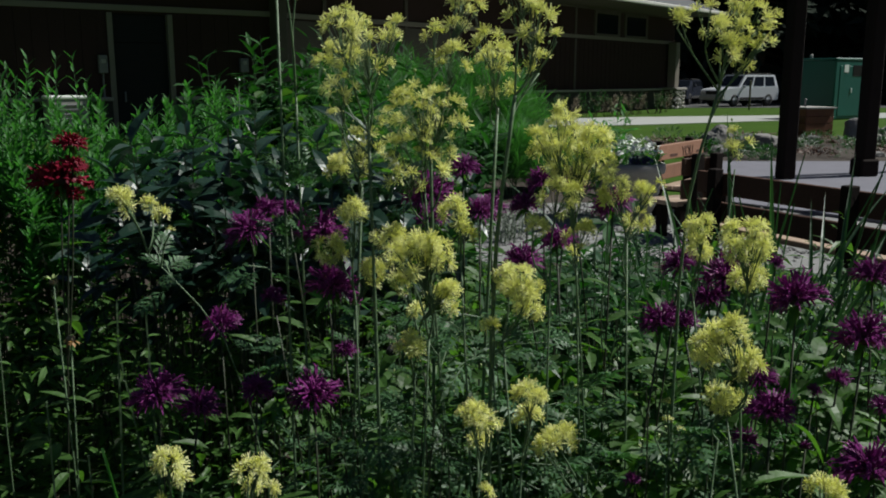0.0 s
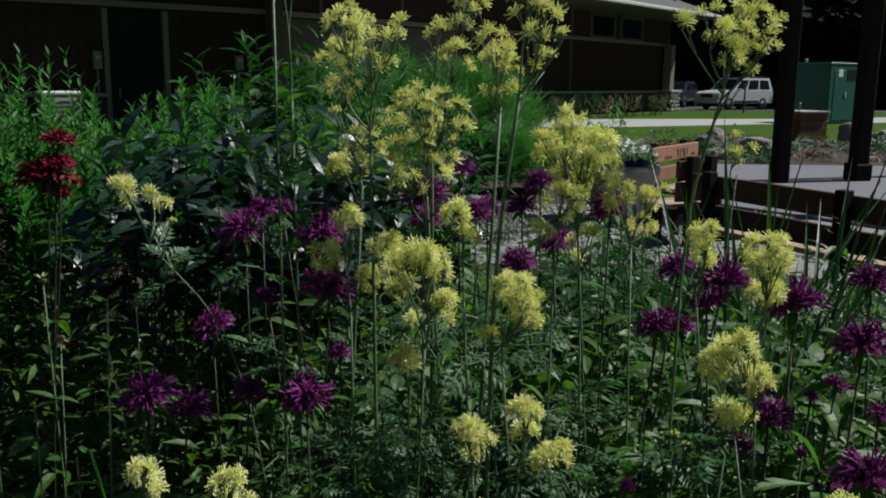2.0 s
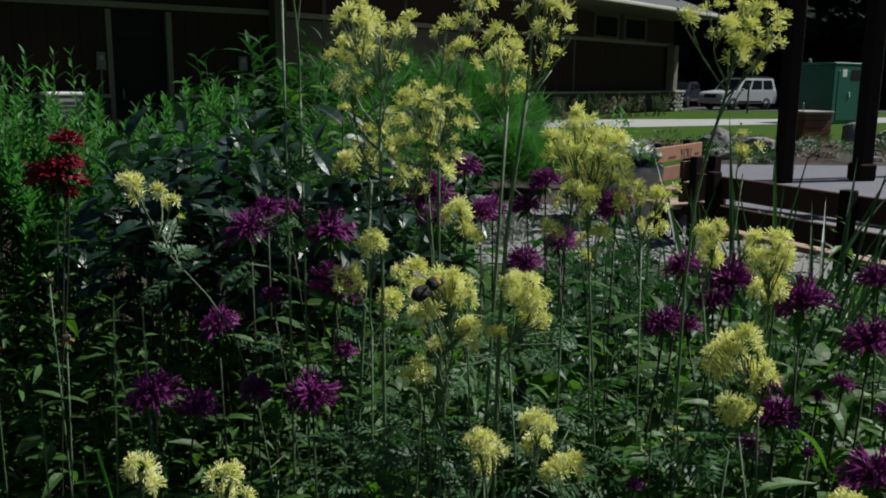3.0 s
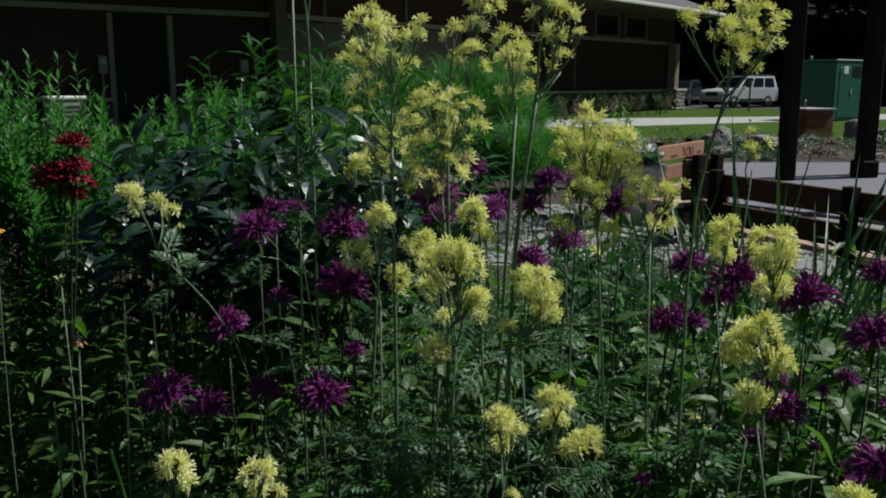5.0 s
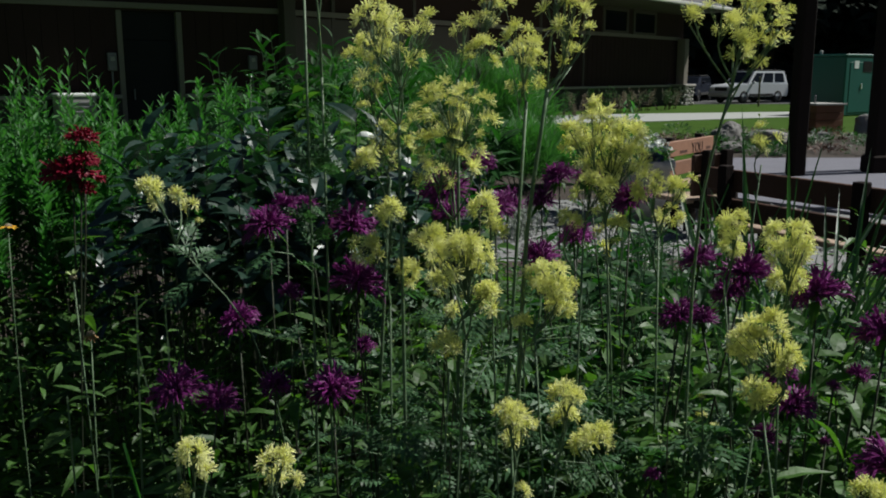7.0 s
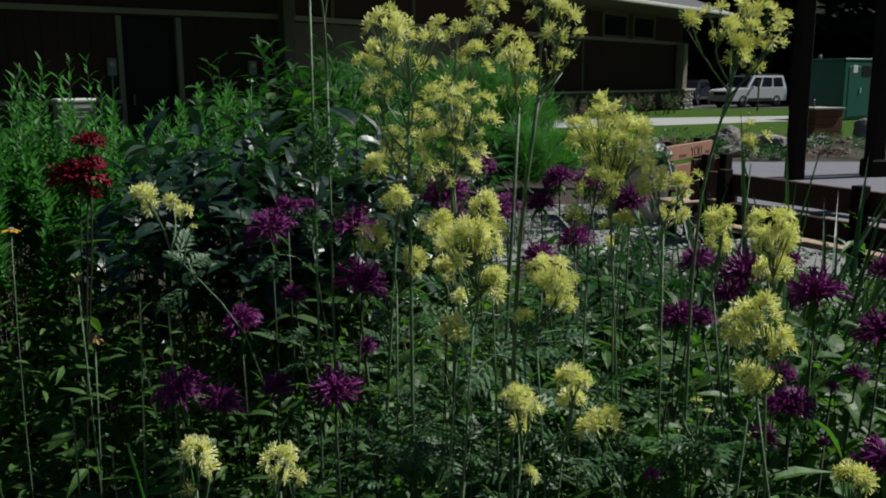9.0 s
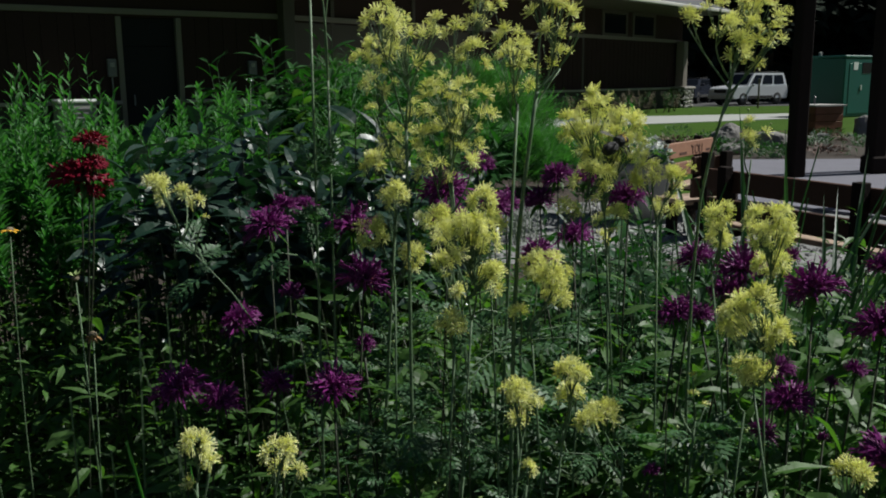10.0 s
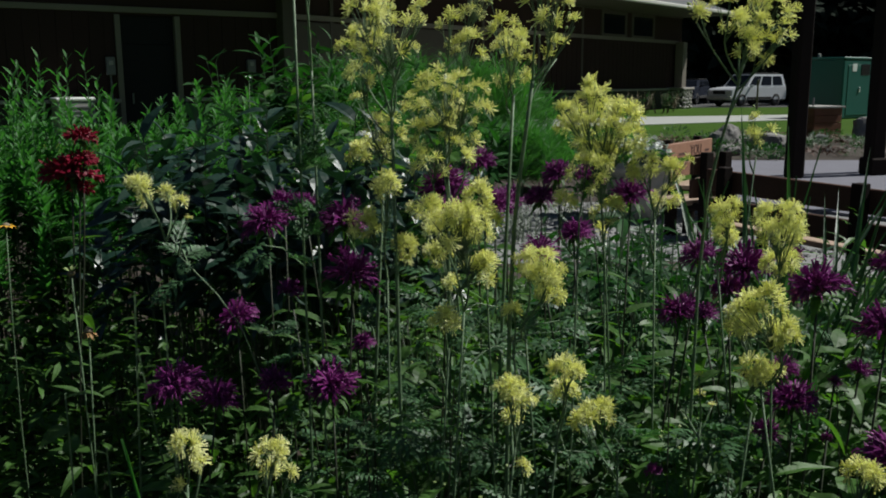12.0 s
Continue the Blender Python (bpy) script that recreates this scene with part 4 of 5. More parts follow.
def meadow_rue(wind, base, fork, heads, knee=None):
    t = thing("meadow_rue", "tall meadow rue with fluffy pale yellow flower clusters", "flower", "meadow rue", at=Matrix.Translation((base[0], base[1], 0)))
    o = np.array([base[0], base[1], 0.0])
    fk = np.array(fork) - o
    P, H, Q, S = [], [], [], []
    main = bend((0, 0, -0.06), fk, 0, 9, 0.015 if wind in ("stemA", "stemB", "y13") else 0.035)
    if knee:
        kn = np.array(knee) - o
        u = np.linspace(0, 1, 11)[:, None]
        low = np.array([0, 0, -0.06])
        main = np.where(u < 0.6, low + (kn - low) * u / 0.6, kn + (fk - kn) * (u - 0.6) / 0.4)
        for _ in range(2):
            main[1:-1] = 0.25 * main[:-2] + 0.5 * main[1:-1] + 0.25 * main[2:]
    pairs = [tube(main, np.linspace(1.5, 1.0, len(main)) * (0.0009 if wind == 'y7' else 0.0023 if wind in ("stemA", "y13") else 0.0017 if wind == "stemB" or knee else 0.0013), 6)]
    pairs += rue_leaves(main[:8] if knee else main, 2 if wind == 'y7' else 6 if knee else 10, P, H, Q, S)
    if wind == 'y7':
        pairs += rue_leaves(main[7:], 2, P, H, Q, S, 0.05)
    if wind == 'stemB':
        for z0 in (1.37, 1.40, 1.46, 1.48):
            at = np.array([np.interp(z0, main[:, 2], main[:, i]) for i in range(3)])
            for k in range(5):
                P.append(at), H.append(U(0, 6.28)), Q.append(U(0.5, 1.15)), S.append(U(0.026, 0.048))
    for hx, hy, hz, r in heads:
        c = np.array([hx, hy, hz]) - o
        fine = np.array([np.interp(np.linspace(0, len(main) - 1, 60), range(len(main)), main[:, i]) for i in range(3)]).T
        under = [q for q in fine if q[2] < c[2] - r - 0.03 - 0.5 * abs(q[0] - c[0])]
        start = under[-1] if under else fk
        stem = bend(start, c - [0, 0, r * 0.6], 0.0, 6, 0.008)
        pairs.append(tube(stem, np.linspace(0.0015, 0.0008, 6), 5))
        airy = hz > 1.48 and wind != 'y3'
        n = max(1, int(round((r / 0.0125) ** 2 * (2.4 if airy else 2.6 if wind == 'y3' else 4.2))))
        for k in range(n):
            if n == 1:
                p = c
            else:
                d = RNG.normal(0, 1, 3) + [0, 0, 0.25]
                d /= np.linalg.norm(d)
                p = c + d * ([1.3, 1.0, 1.2] if airy else [1.1, 0.9, 0.95]) * max(0.004, r - 0.006) * ((0.45 if airy or wind == 'y3' else 0.12) + (0.6 if airy or wind == 'y3' else 0.93) * U(0, 1) ** 0.6)
            pairs.append(tube(bend(stem[-2] if k % 2 else stem[-3], p, 0, 3), [0.0007, 0.0006, 0.0005], 3))
            up = (p - c) / (np.linalg.norm(p - c) + 1e-6) + np.array([0, 0, 0.9 if airy else 0.45])
            q = Vector(up).to_track_quat('Z', 'Y').to_matrix().to_4x4()
            s = min(r, U(0.0085, 0.0138))
            bank = OPEN_PUFFS if airy and k % 4 else PUFFS
            piece("flower", bank[int(U(0, 4))], t, Matrix.Translation(p) @ q @ Matrix.Rotation(U(0, 6), 4, 'Z') @ Matrix.Diagonal((s, s, s * U(0.85, 1.15), 1)))
            if airy and k % 2 == 0 and n > 2:
                b = p + RNG.normal(0, 0.011, 3) + [0, 0, 0.006]
                pairs.append(tube(bend(stem[-2], b, 0, 3), [0.0006, 0.0005, 0.0004], 3))
                bs = U(0.0022, 0.0036)
                piece("bud", BUD, t, Matrix.Translation(b) @ q @ Matrix.Scale(bs, 4))
    v, f = join(pairs)
    piece("stem", mesh_of("stem", v, f, "rue_stem", True), t)
    m = len(P)
    v, f = scatter(LEAFLET, frames(np.array(P), np.array(H), np.array(Q), U(-0.7, 0.7, m), np.array(S)))
    piece("foliage", mesh_of("foliage", v, f, "rue_leaf"), t)
    SWAYING.setdefault(wind, []).append((t, fork[2]))


def meadow():
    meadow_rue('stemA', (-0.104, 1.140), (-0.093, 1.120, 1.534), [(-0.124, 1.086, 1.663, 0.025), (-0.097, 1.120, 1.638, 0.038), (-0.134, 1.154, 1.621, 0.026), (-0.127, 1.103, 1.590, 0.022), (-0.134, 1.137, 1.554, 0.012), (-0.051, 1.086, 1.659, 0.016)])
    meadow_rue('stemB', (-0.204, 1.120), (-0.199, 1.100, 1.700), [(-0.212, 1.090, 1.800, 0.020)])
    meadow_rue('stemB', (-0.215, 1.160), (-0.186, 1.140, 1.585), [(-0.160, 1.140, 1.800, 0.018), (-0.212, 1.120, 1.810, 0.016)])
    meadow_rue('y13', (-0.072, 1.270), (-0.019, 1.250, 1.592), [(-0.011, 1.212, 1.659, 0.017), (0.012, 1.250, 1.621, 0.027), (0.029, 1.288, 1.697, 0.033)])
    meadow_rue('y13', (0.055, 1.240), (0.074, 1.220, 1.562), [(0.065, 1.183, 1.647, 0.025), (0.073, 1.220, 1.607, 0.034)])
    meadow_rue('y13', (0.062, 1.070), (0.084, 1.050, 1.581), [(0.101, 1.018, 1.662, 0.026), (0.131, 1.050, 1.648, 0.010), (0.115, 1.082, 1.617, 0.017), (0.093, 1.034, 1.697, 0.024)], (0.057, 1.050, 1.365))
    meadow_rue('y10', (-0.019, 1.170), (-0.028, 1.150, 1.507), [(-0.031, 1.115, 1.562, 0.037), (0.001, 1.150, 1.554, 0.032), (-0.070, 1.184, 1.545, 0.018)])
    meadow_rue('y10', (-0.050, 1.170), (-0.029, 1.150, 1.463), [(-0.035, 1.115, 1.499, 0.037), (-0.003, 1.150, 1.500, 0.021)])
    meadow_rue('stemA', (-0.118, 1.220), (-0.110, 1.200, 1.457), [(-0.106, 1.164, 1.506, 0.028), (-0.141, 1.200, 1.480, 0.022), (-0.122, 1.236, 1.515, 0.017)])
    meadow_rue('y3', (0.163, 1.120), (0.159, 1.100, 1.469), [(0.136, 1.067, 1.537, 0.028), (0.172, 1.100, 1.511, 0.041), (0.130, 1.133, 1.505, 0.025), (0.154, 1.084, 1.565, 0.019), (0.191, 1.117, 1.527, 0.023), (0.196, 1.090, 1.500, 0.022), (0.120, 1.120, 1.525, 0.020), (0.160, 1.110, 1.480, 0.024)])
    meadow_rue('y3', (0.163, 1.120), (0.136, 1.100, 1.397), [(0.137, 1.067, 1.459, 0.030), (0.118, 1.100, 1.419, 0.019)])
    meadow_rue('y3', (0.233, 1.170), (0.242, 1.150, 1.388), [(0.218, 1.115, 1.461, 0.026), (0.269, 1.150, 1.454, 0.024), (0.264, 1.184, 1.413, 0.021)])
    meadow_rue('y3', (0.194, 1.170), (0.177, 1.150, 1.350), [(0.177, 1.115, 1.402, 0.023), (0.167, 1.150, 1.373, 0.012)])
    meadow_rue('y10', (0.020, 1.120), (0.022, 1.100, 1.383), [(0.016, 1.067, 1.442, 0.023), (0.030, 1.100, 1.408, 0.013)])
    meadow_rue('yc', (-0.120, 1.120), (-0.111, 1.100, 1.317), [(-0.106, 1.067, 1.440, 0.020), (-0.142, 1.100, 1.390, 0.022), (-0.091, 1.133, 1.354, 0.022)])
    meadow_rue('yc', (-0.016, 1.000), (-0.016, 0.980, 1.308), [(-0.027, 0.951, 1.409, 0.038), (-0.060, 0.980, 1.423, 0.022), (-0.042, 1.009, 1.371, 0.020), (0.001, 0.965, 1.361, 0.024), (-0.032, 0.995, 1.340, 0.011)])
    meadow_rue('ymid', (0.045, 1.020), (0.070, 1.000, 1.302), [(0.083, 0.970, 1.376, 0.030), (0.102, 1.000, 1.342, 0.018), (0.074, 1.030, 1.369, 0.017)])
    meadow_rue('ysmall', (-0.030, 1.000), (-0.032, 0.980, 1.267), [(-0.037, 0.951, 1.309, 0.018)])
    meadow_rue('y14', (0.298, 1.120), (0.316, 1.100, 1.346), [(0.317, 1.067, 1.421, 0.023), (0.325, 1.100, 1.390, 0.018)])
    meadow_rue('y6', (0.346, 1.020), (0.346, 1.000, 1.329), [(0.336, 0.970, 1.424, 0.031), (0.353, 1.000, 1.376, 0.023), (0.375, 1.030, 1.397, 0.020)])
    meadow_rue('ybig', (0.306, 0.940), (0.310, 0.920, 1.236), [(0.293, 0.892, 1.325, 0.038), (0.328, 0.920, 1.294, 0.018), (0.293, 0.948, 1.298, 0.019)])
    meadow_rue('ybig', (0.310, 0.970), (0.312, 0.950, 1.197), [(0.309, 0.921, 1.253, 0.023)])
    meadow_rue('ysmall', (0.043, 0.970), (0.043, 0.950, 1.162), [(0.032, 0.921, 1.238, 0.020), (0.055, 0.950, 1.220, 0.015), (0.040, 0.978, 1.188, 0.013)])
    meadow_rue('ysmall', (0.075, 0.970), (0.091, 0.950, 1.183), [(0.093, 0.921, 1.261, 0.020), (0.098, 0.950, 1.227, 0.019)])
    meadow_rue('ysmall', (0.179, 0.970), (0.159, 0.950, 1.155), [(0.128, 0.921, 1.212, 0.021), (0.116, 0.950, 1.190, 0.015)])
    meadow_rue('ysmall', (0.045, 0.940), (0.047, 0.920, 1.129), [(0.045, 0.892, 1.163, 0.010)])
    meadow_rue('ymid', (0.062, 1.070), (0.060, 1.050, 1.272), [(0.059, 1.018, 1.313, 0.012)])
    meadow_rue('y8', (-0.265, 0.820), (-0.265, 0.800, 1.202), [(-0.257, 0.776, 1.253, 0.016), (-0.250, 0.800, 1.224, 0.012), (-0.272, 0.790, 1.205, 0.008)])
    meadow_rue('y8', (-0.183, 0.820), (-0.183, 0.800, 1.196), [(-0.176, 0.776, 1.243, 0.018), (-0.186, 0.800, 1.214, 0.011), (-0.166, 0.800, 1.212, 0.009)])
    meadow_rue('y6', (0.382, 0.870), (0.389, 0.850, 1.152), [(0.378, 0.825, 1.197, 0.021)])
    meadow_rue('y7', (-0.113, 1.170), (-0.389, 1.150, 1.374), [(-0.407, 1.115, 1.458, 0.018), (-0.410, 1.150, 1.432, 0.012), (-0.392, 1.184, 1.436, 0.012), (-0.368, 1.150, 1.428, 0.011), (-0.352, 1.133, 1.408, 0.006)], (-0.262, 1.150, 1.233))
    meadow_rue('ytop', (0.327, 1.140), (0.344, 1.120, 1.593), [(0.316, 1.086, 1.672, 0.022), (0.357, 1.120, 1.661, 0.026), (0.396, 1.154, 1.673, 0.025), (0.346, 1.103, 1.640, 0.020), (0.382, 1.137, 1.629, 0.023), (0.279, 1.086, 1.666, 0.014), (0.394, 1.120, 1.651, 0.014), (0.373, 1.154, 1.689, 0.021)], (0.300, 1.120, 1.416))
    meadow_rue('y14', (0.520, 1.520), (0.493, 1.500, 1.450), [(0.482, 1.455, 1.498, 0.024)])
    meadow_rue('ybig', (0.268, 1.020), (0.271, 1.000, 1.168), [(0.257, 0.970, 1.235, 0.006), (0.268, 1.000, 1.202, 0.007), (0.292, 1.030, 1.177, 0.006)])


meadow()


# ---------------------------------------------------------------- bee balm
def balm_mesh(k, mat, count=170, fat=1.0):
    """A shaggy head of curved tubular petals."""
    rng = np.random.default_rng(70 + k)
    pairs = []
    for i in range(count):
        a = rng.uniform(0, 6.28)
        el = rng.uniform(-0.35, 1.25)
        d = np.array([math.cos(a) * math.cos(el), math.sin(a) * math.cos(el), math.sin(el)])
        L = rng.uniform(0.5, 1.08)
        up = np.array([0, 0, 1.0])
        p0, p1 = d * 0.22, d * 0.22 + d * L * 0.42 + up * 0.06
        p2 = d * L + up * rng.uniform(-0.05, 0.1)
        p3 = p2 + d * 0.1 + np.append(rng.normal(0, 0.06, 2), rng.uniform(-0.25, 0.15))
        p2 = p2 + rng.normal(0, 0.05, 3)
        pairs.append(tube([p0, p1, p2, p3], np.array([0.020, 0.032, 0.042, 0.006]) * fat, 3))
        if i % 2:
            pairs.append(tube([p1, p2 + [0, 0, -0.12], p2 + d * 0.08 + [0, 0, -0.26]], np.array([0.022, 0.03, 0.008]) * fat, 3))
    v, f = join(pairs)
    return mesh_of("petals", v, f, mat)


def heart_mesh():
    bm = bmesh.new()
    bmesh.ops.create_icosphere(bm, subdivisions=2, radius=0.3)
    for v in bm.verts:
        v.co *= 1 + 0.25 * noise.noise(v.co * 12)
        v.co.z *= 0.8
    me = bpy.data.meshes.new("heart")
    bm.to_mesh(me)
    bm.free()
    me.materials.append(M["balm_heart"])
    return me


PETALS = [balm_mesh(k, "balm_petal") for k in range(4)]
RED_PETALS = [balm_mesh(9 + k, "red_petal", 120, 1.7) for k in range(2)]
HEART = heart_mesh()
BALM_LEAF = [mesh_of("leaf", *leaf_shape(0.085, 0.030, 5, 0.3, d, 0.35), "balm_leaf") for d in (0.15, 0.35, 0.6)]


def bee_balm(rows, petals, label, name, tone, flat=1.0):
    """One plant: a square stem, opposite leaves and one or more heads."""
    x, y, z, r = rows[0]
    bx, by = x + U(-0.16, 0.16), y + U(-0.04, 0.12)
    t = thing(name, label, "flower", "bee balm", at=Matrix.Translation((bx, by, 0)))
    o = np.array([bx, by, 0])
    pairs = []
    pts = None
    for k, (hx, hy, hz, hr) in enumerate(rows):
        c = np.array([hx, hy, hz]) - o
        if k == 0:
            pts = bend((0, 0, -0.05), c - [0, 0, hr * 0.3], 0, 9, 0.025)
            pairs.append(tube(pts, np.linspace(0.0020, 0.0015, 9), 4))
        else:
            pairs.append(tube(bend(pts[6], c - [0, 0, hr * 0.3], 0, 5, 0.005), np.linspace(0.002, 0.0018, 5), 4))
        tilt = Euler((U(-0.35, 0.35), U(-0.35, 0.35), U(0, 6.28))).to_matrix().to_4x4()
        m = Matrix.Translation(c) @ tilt @ Matrix.Diagonal((hr * 1.15, hr * 1.15, hr * flat, 1))
        head = piece("flower_head", petals[int(U(0, len(petals)))], t, m, tone)
        piece("heart", HEART, head)
        back = m.inverted()
        for j in range(5):
            piece("bract", BALM_LEAF[2], head, back @ Matrix.Translation(c - Vector((0, 0, hr * 0.25))) @ Euler((U(-0.2, 0.2), U(0.0, 0.5), j * 1.26 + U(0, 0.4))).to_matrix().to_4x4() @ Matrix.Scale(hr * U(9, 13), 4))
    for j in range(7):
        s = 0.35 + 0.09 * j
        i = min(7, int(s * 8))
        p = pts[i] + (pts[i + 1] - pts[i]) * (s * 8 - i)
        for side in (0, 1):
            piece("leaf", BALM_LEAF[int(U(0, 3))], t, Matrix.Translation(p) @ Euler((U(-0.3, 0.3), U(-0.5, 0.5), j * 1.57 + side * math.pi + U(-0.2, 0.2))).to_matrix().to_4x4() @ Matrix.Scale(U(0.45, 0.85), 4))
    v, f = join(pairs)
    piece("stem", mesh_of("stem", v, f, "balm_stem", True), t)
    return t


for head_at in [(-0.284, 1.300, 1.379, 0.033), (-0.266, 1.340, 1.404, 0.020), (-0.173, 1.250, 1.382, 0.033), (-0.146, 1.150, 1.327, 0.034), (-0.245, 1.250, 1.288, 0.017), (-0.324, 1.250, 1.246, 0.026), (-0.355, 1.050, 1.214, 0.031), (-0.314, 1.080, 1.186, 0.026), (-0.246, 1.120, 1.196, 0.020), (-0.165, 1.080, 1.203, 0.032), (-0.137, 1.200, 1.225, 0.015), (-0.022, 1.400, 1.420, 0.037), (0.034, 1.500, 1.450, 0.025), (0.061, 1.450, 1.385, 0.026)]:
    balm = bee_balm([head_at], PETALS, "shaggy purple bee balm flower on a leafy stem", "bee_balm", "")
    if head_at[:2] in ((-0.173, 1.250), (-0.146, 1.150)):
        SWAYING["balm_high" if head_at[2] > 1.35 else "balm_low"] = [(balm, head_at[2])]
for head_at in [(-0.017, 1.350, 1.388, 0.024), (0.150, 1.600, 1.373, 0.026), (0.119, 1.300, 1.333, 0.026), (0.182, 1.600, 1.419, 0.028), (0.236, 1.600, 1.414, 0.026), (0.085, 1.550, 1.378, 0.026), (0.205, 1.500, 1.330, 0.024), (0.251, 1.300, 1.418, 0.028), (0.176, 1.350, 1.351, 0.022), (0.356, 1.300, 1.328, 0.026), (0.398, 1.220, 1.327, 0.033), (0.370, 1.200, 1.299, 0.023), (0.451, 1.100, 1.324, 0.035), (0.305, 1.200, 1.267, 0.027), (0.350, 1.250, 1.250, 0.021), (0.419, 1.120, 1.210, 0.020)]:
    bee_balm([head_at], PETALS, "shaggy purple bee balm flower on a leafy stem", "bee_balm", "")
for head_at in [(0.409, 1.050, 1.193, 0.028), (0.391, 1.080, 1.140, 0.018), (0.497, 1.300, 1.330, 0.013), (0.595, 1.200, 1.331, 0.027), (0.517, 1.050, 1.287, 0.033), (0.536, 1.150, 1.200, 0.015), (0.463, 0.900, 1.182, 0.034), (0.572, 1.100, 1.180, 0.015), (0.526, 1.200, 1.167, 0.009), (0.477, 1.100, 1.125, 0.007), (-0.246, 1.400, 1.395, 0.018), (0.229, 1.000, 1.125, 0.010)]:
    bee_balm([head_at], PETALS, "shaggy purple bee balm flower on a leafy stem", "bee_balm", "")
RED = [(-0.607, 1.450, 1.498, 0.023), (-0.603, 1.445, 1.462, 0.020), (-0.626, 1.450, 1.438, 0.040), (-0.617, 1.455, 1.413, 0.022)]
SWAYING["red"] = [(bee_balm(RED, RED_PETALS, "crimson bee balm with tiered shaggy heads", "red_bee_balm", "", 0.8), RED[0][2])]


# ---------------------------------------------------------------- undergrowth of the bed
def top_of(x, y):
    """Height of the leafy mass at a place in the bed."""
    h = 1.02 + 0.16 * np.clip((y - 0.85) / 0.5, 0, 1) - 0.12 * np.clip((y - 1.35) / 0.6, 0, 1)
    gap = np.exp(-((x / y - 0.075) / 0.05) ** 2) * np.clip((y - 1.2) / 0.4, 0, 1)
    h = h - 0.14 * gap
    return h - 0.55 * np.clip((-0.10 - x) / 0.12, 0, 1) + 0.06 * np.sin(x * 17 + y * 9) + 0.035 * np.sin(x * 41 - y * 33)


def undergrowth():
    # meadow rue foliage
    pairs, P, H, Q, S = [], [], [], [], []
    for k in range(420):
        y = 0.84 + 1.5 * U(0, 1) ** 1.5
        x = U(-0.45, 0.62) * y + 0.05
        h = float(top_of(x, y)) * U(0.9, 1.08)
        pts = bend((x + U(-0.2, 0.2), y + U(-0.1, 0.15), 0), (x, y, h), 0, 6, 0.04)
        pairs.append(tube(pts, np.linspace(0.0018, 0.0008, 6), 4))
        pairs += rue_leaves(pts, 11, P, H, Q, S, 0.085)
    v, f = join(pairs)
    tagged(piece("rue_stalks", mesh_of("rue_stalks", v, f, "balm_stem")), "thin green stalks crowding the bed", "stalks", kind="stuff")
    m = len(P)
    v, f = scatter(LEAFLET, frames(np.array(P), np.array(H), np.array(Q), U(-0.8, 0.8, m), np.array(S)))
    tagged(piece("rue_foliage", mesh_of("rue_foliage", v, f, "rue_leaf")), "blue-green lobed foliage filling the flower bed", "foliage", kind="stuff")
    # pale buds held over the leaves
    n = 520
    y = 0.86 + 1.0 * U(0, 1, n) ** 1.3
    x = U(-0.1, 0.52, n) * y
    Pb = np.stack([x, y, top_of(x, y) * U(0.9, 1.06, n)], -1)
    Vb = np.array([(1, 0, 0), (-1, 0, 0), (0, 1, 0), (0, -1, 0), (0, 0, 1.3), (0, 0, -1.3)], float)
    Fb = np.array([[0, 2, 4, 4], [2, 1, 4, 4], [1, 3, 4, 4], [3, 0, 4, 4], [2, 0, 5, 5], [1, 2, 5, 5], [3, 1, 5, 5], [0, 3, 5, 5]])
    v, f = scatter((Vb, Fb), frames(Pb, U(0, 6.28, n), U(-1, 1, n), U(-1, 1, n), U(0.0014, 0.0034, n)))
    tagged(piece("pale_buds", mesh_of("pale_buds", v, f, "bud")), "tiny pale green flower buds over the leaves", "buds", kind="stuff")
    # narrow and broad leaves between
    P, H, Q, S = [], [], [], []
    for k in range(560):
        y = 0.82 + 2.6 * U(0, 1) ** 1.4
        x = U(-0.6, 0.66) * y
        h = float(top_of(x, y)) * U(0.75, 1.05)
        for j in range(14):
            z = h * (0.35 + 0.65 * (j + U(0, 1)) / 14)
            for sd in (0, 1):
                P.append((x + U(-0.01, 0.01), y, z))
                H.append(k + j * 1.57 + sd * 3.14)
                Q.append(U(-0.4, 0.8))
                S.append(0.45 + 0.95 * U(0, 1) ** 1.6)
    m = len(P)
    v, f = scatter(leaf_shape(0.088, 0.019, 3, 0.35, 0.35, 0.38), frames(np.array(P), np.array(H), np.array(Q), U(-0.4, 0.4, m), np.array(S)))
    tagged(piece("leafy_undergrowth", mesh_of("leafy_undergrowth", v, f, "balm_leaf")), "green pointed leaves crowding between the flowers", "foliage", kind="stuff")
    # broad toothed leaves lower down in the bed
    n = 3600
    y = 0.84 + 1.3 * U(0, 1, n) ** 1.3
    x = U(-0.12, 0.6, n) * y
    Pb = np.stack([x, y, top_of(x, y) * U(0.62, 1.0, n)], -1)
    v, f = scatter(leaf_shape(0.056, 0.027, 4, 0.22, 0.4, 0.36), frames(Pb, U(0, 6.28, n), U(-0.6, 0.6, n), U(-0.6, 0.6, n), 0.5 + 0.7 * U(0, 1, n)))
    tagged(piece("broad_undergrowth", mesh_of("broad_undergrowth", v, f, "balm_leaf")), "broad green toothed leaves low among the flowers", "foliage", kind="stuff")
    # shaded leaves under the bushes
    n = 20000
    P = np.stack([U(-3.4, 0.1, n), U(1.7, 4.7, n), U(0.0, 0.9, n)], -1)
    edge = 0.16 * np.sin(P[:, 0] * 5.1) + 0.10 * np.sin(P[:, 0] * 12.7) + U(-0.12, 0.12, n)
    side = 0.22 * np.sin(P[:, 1] * 4.3) + 0.10 * np.sin(P[:, 1] * 11.9) + U(-0.12, 0.12, n)
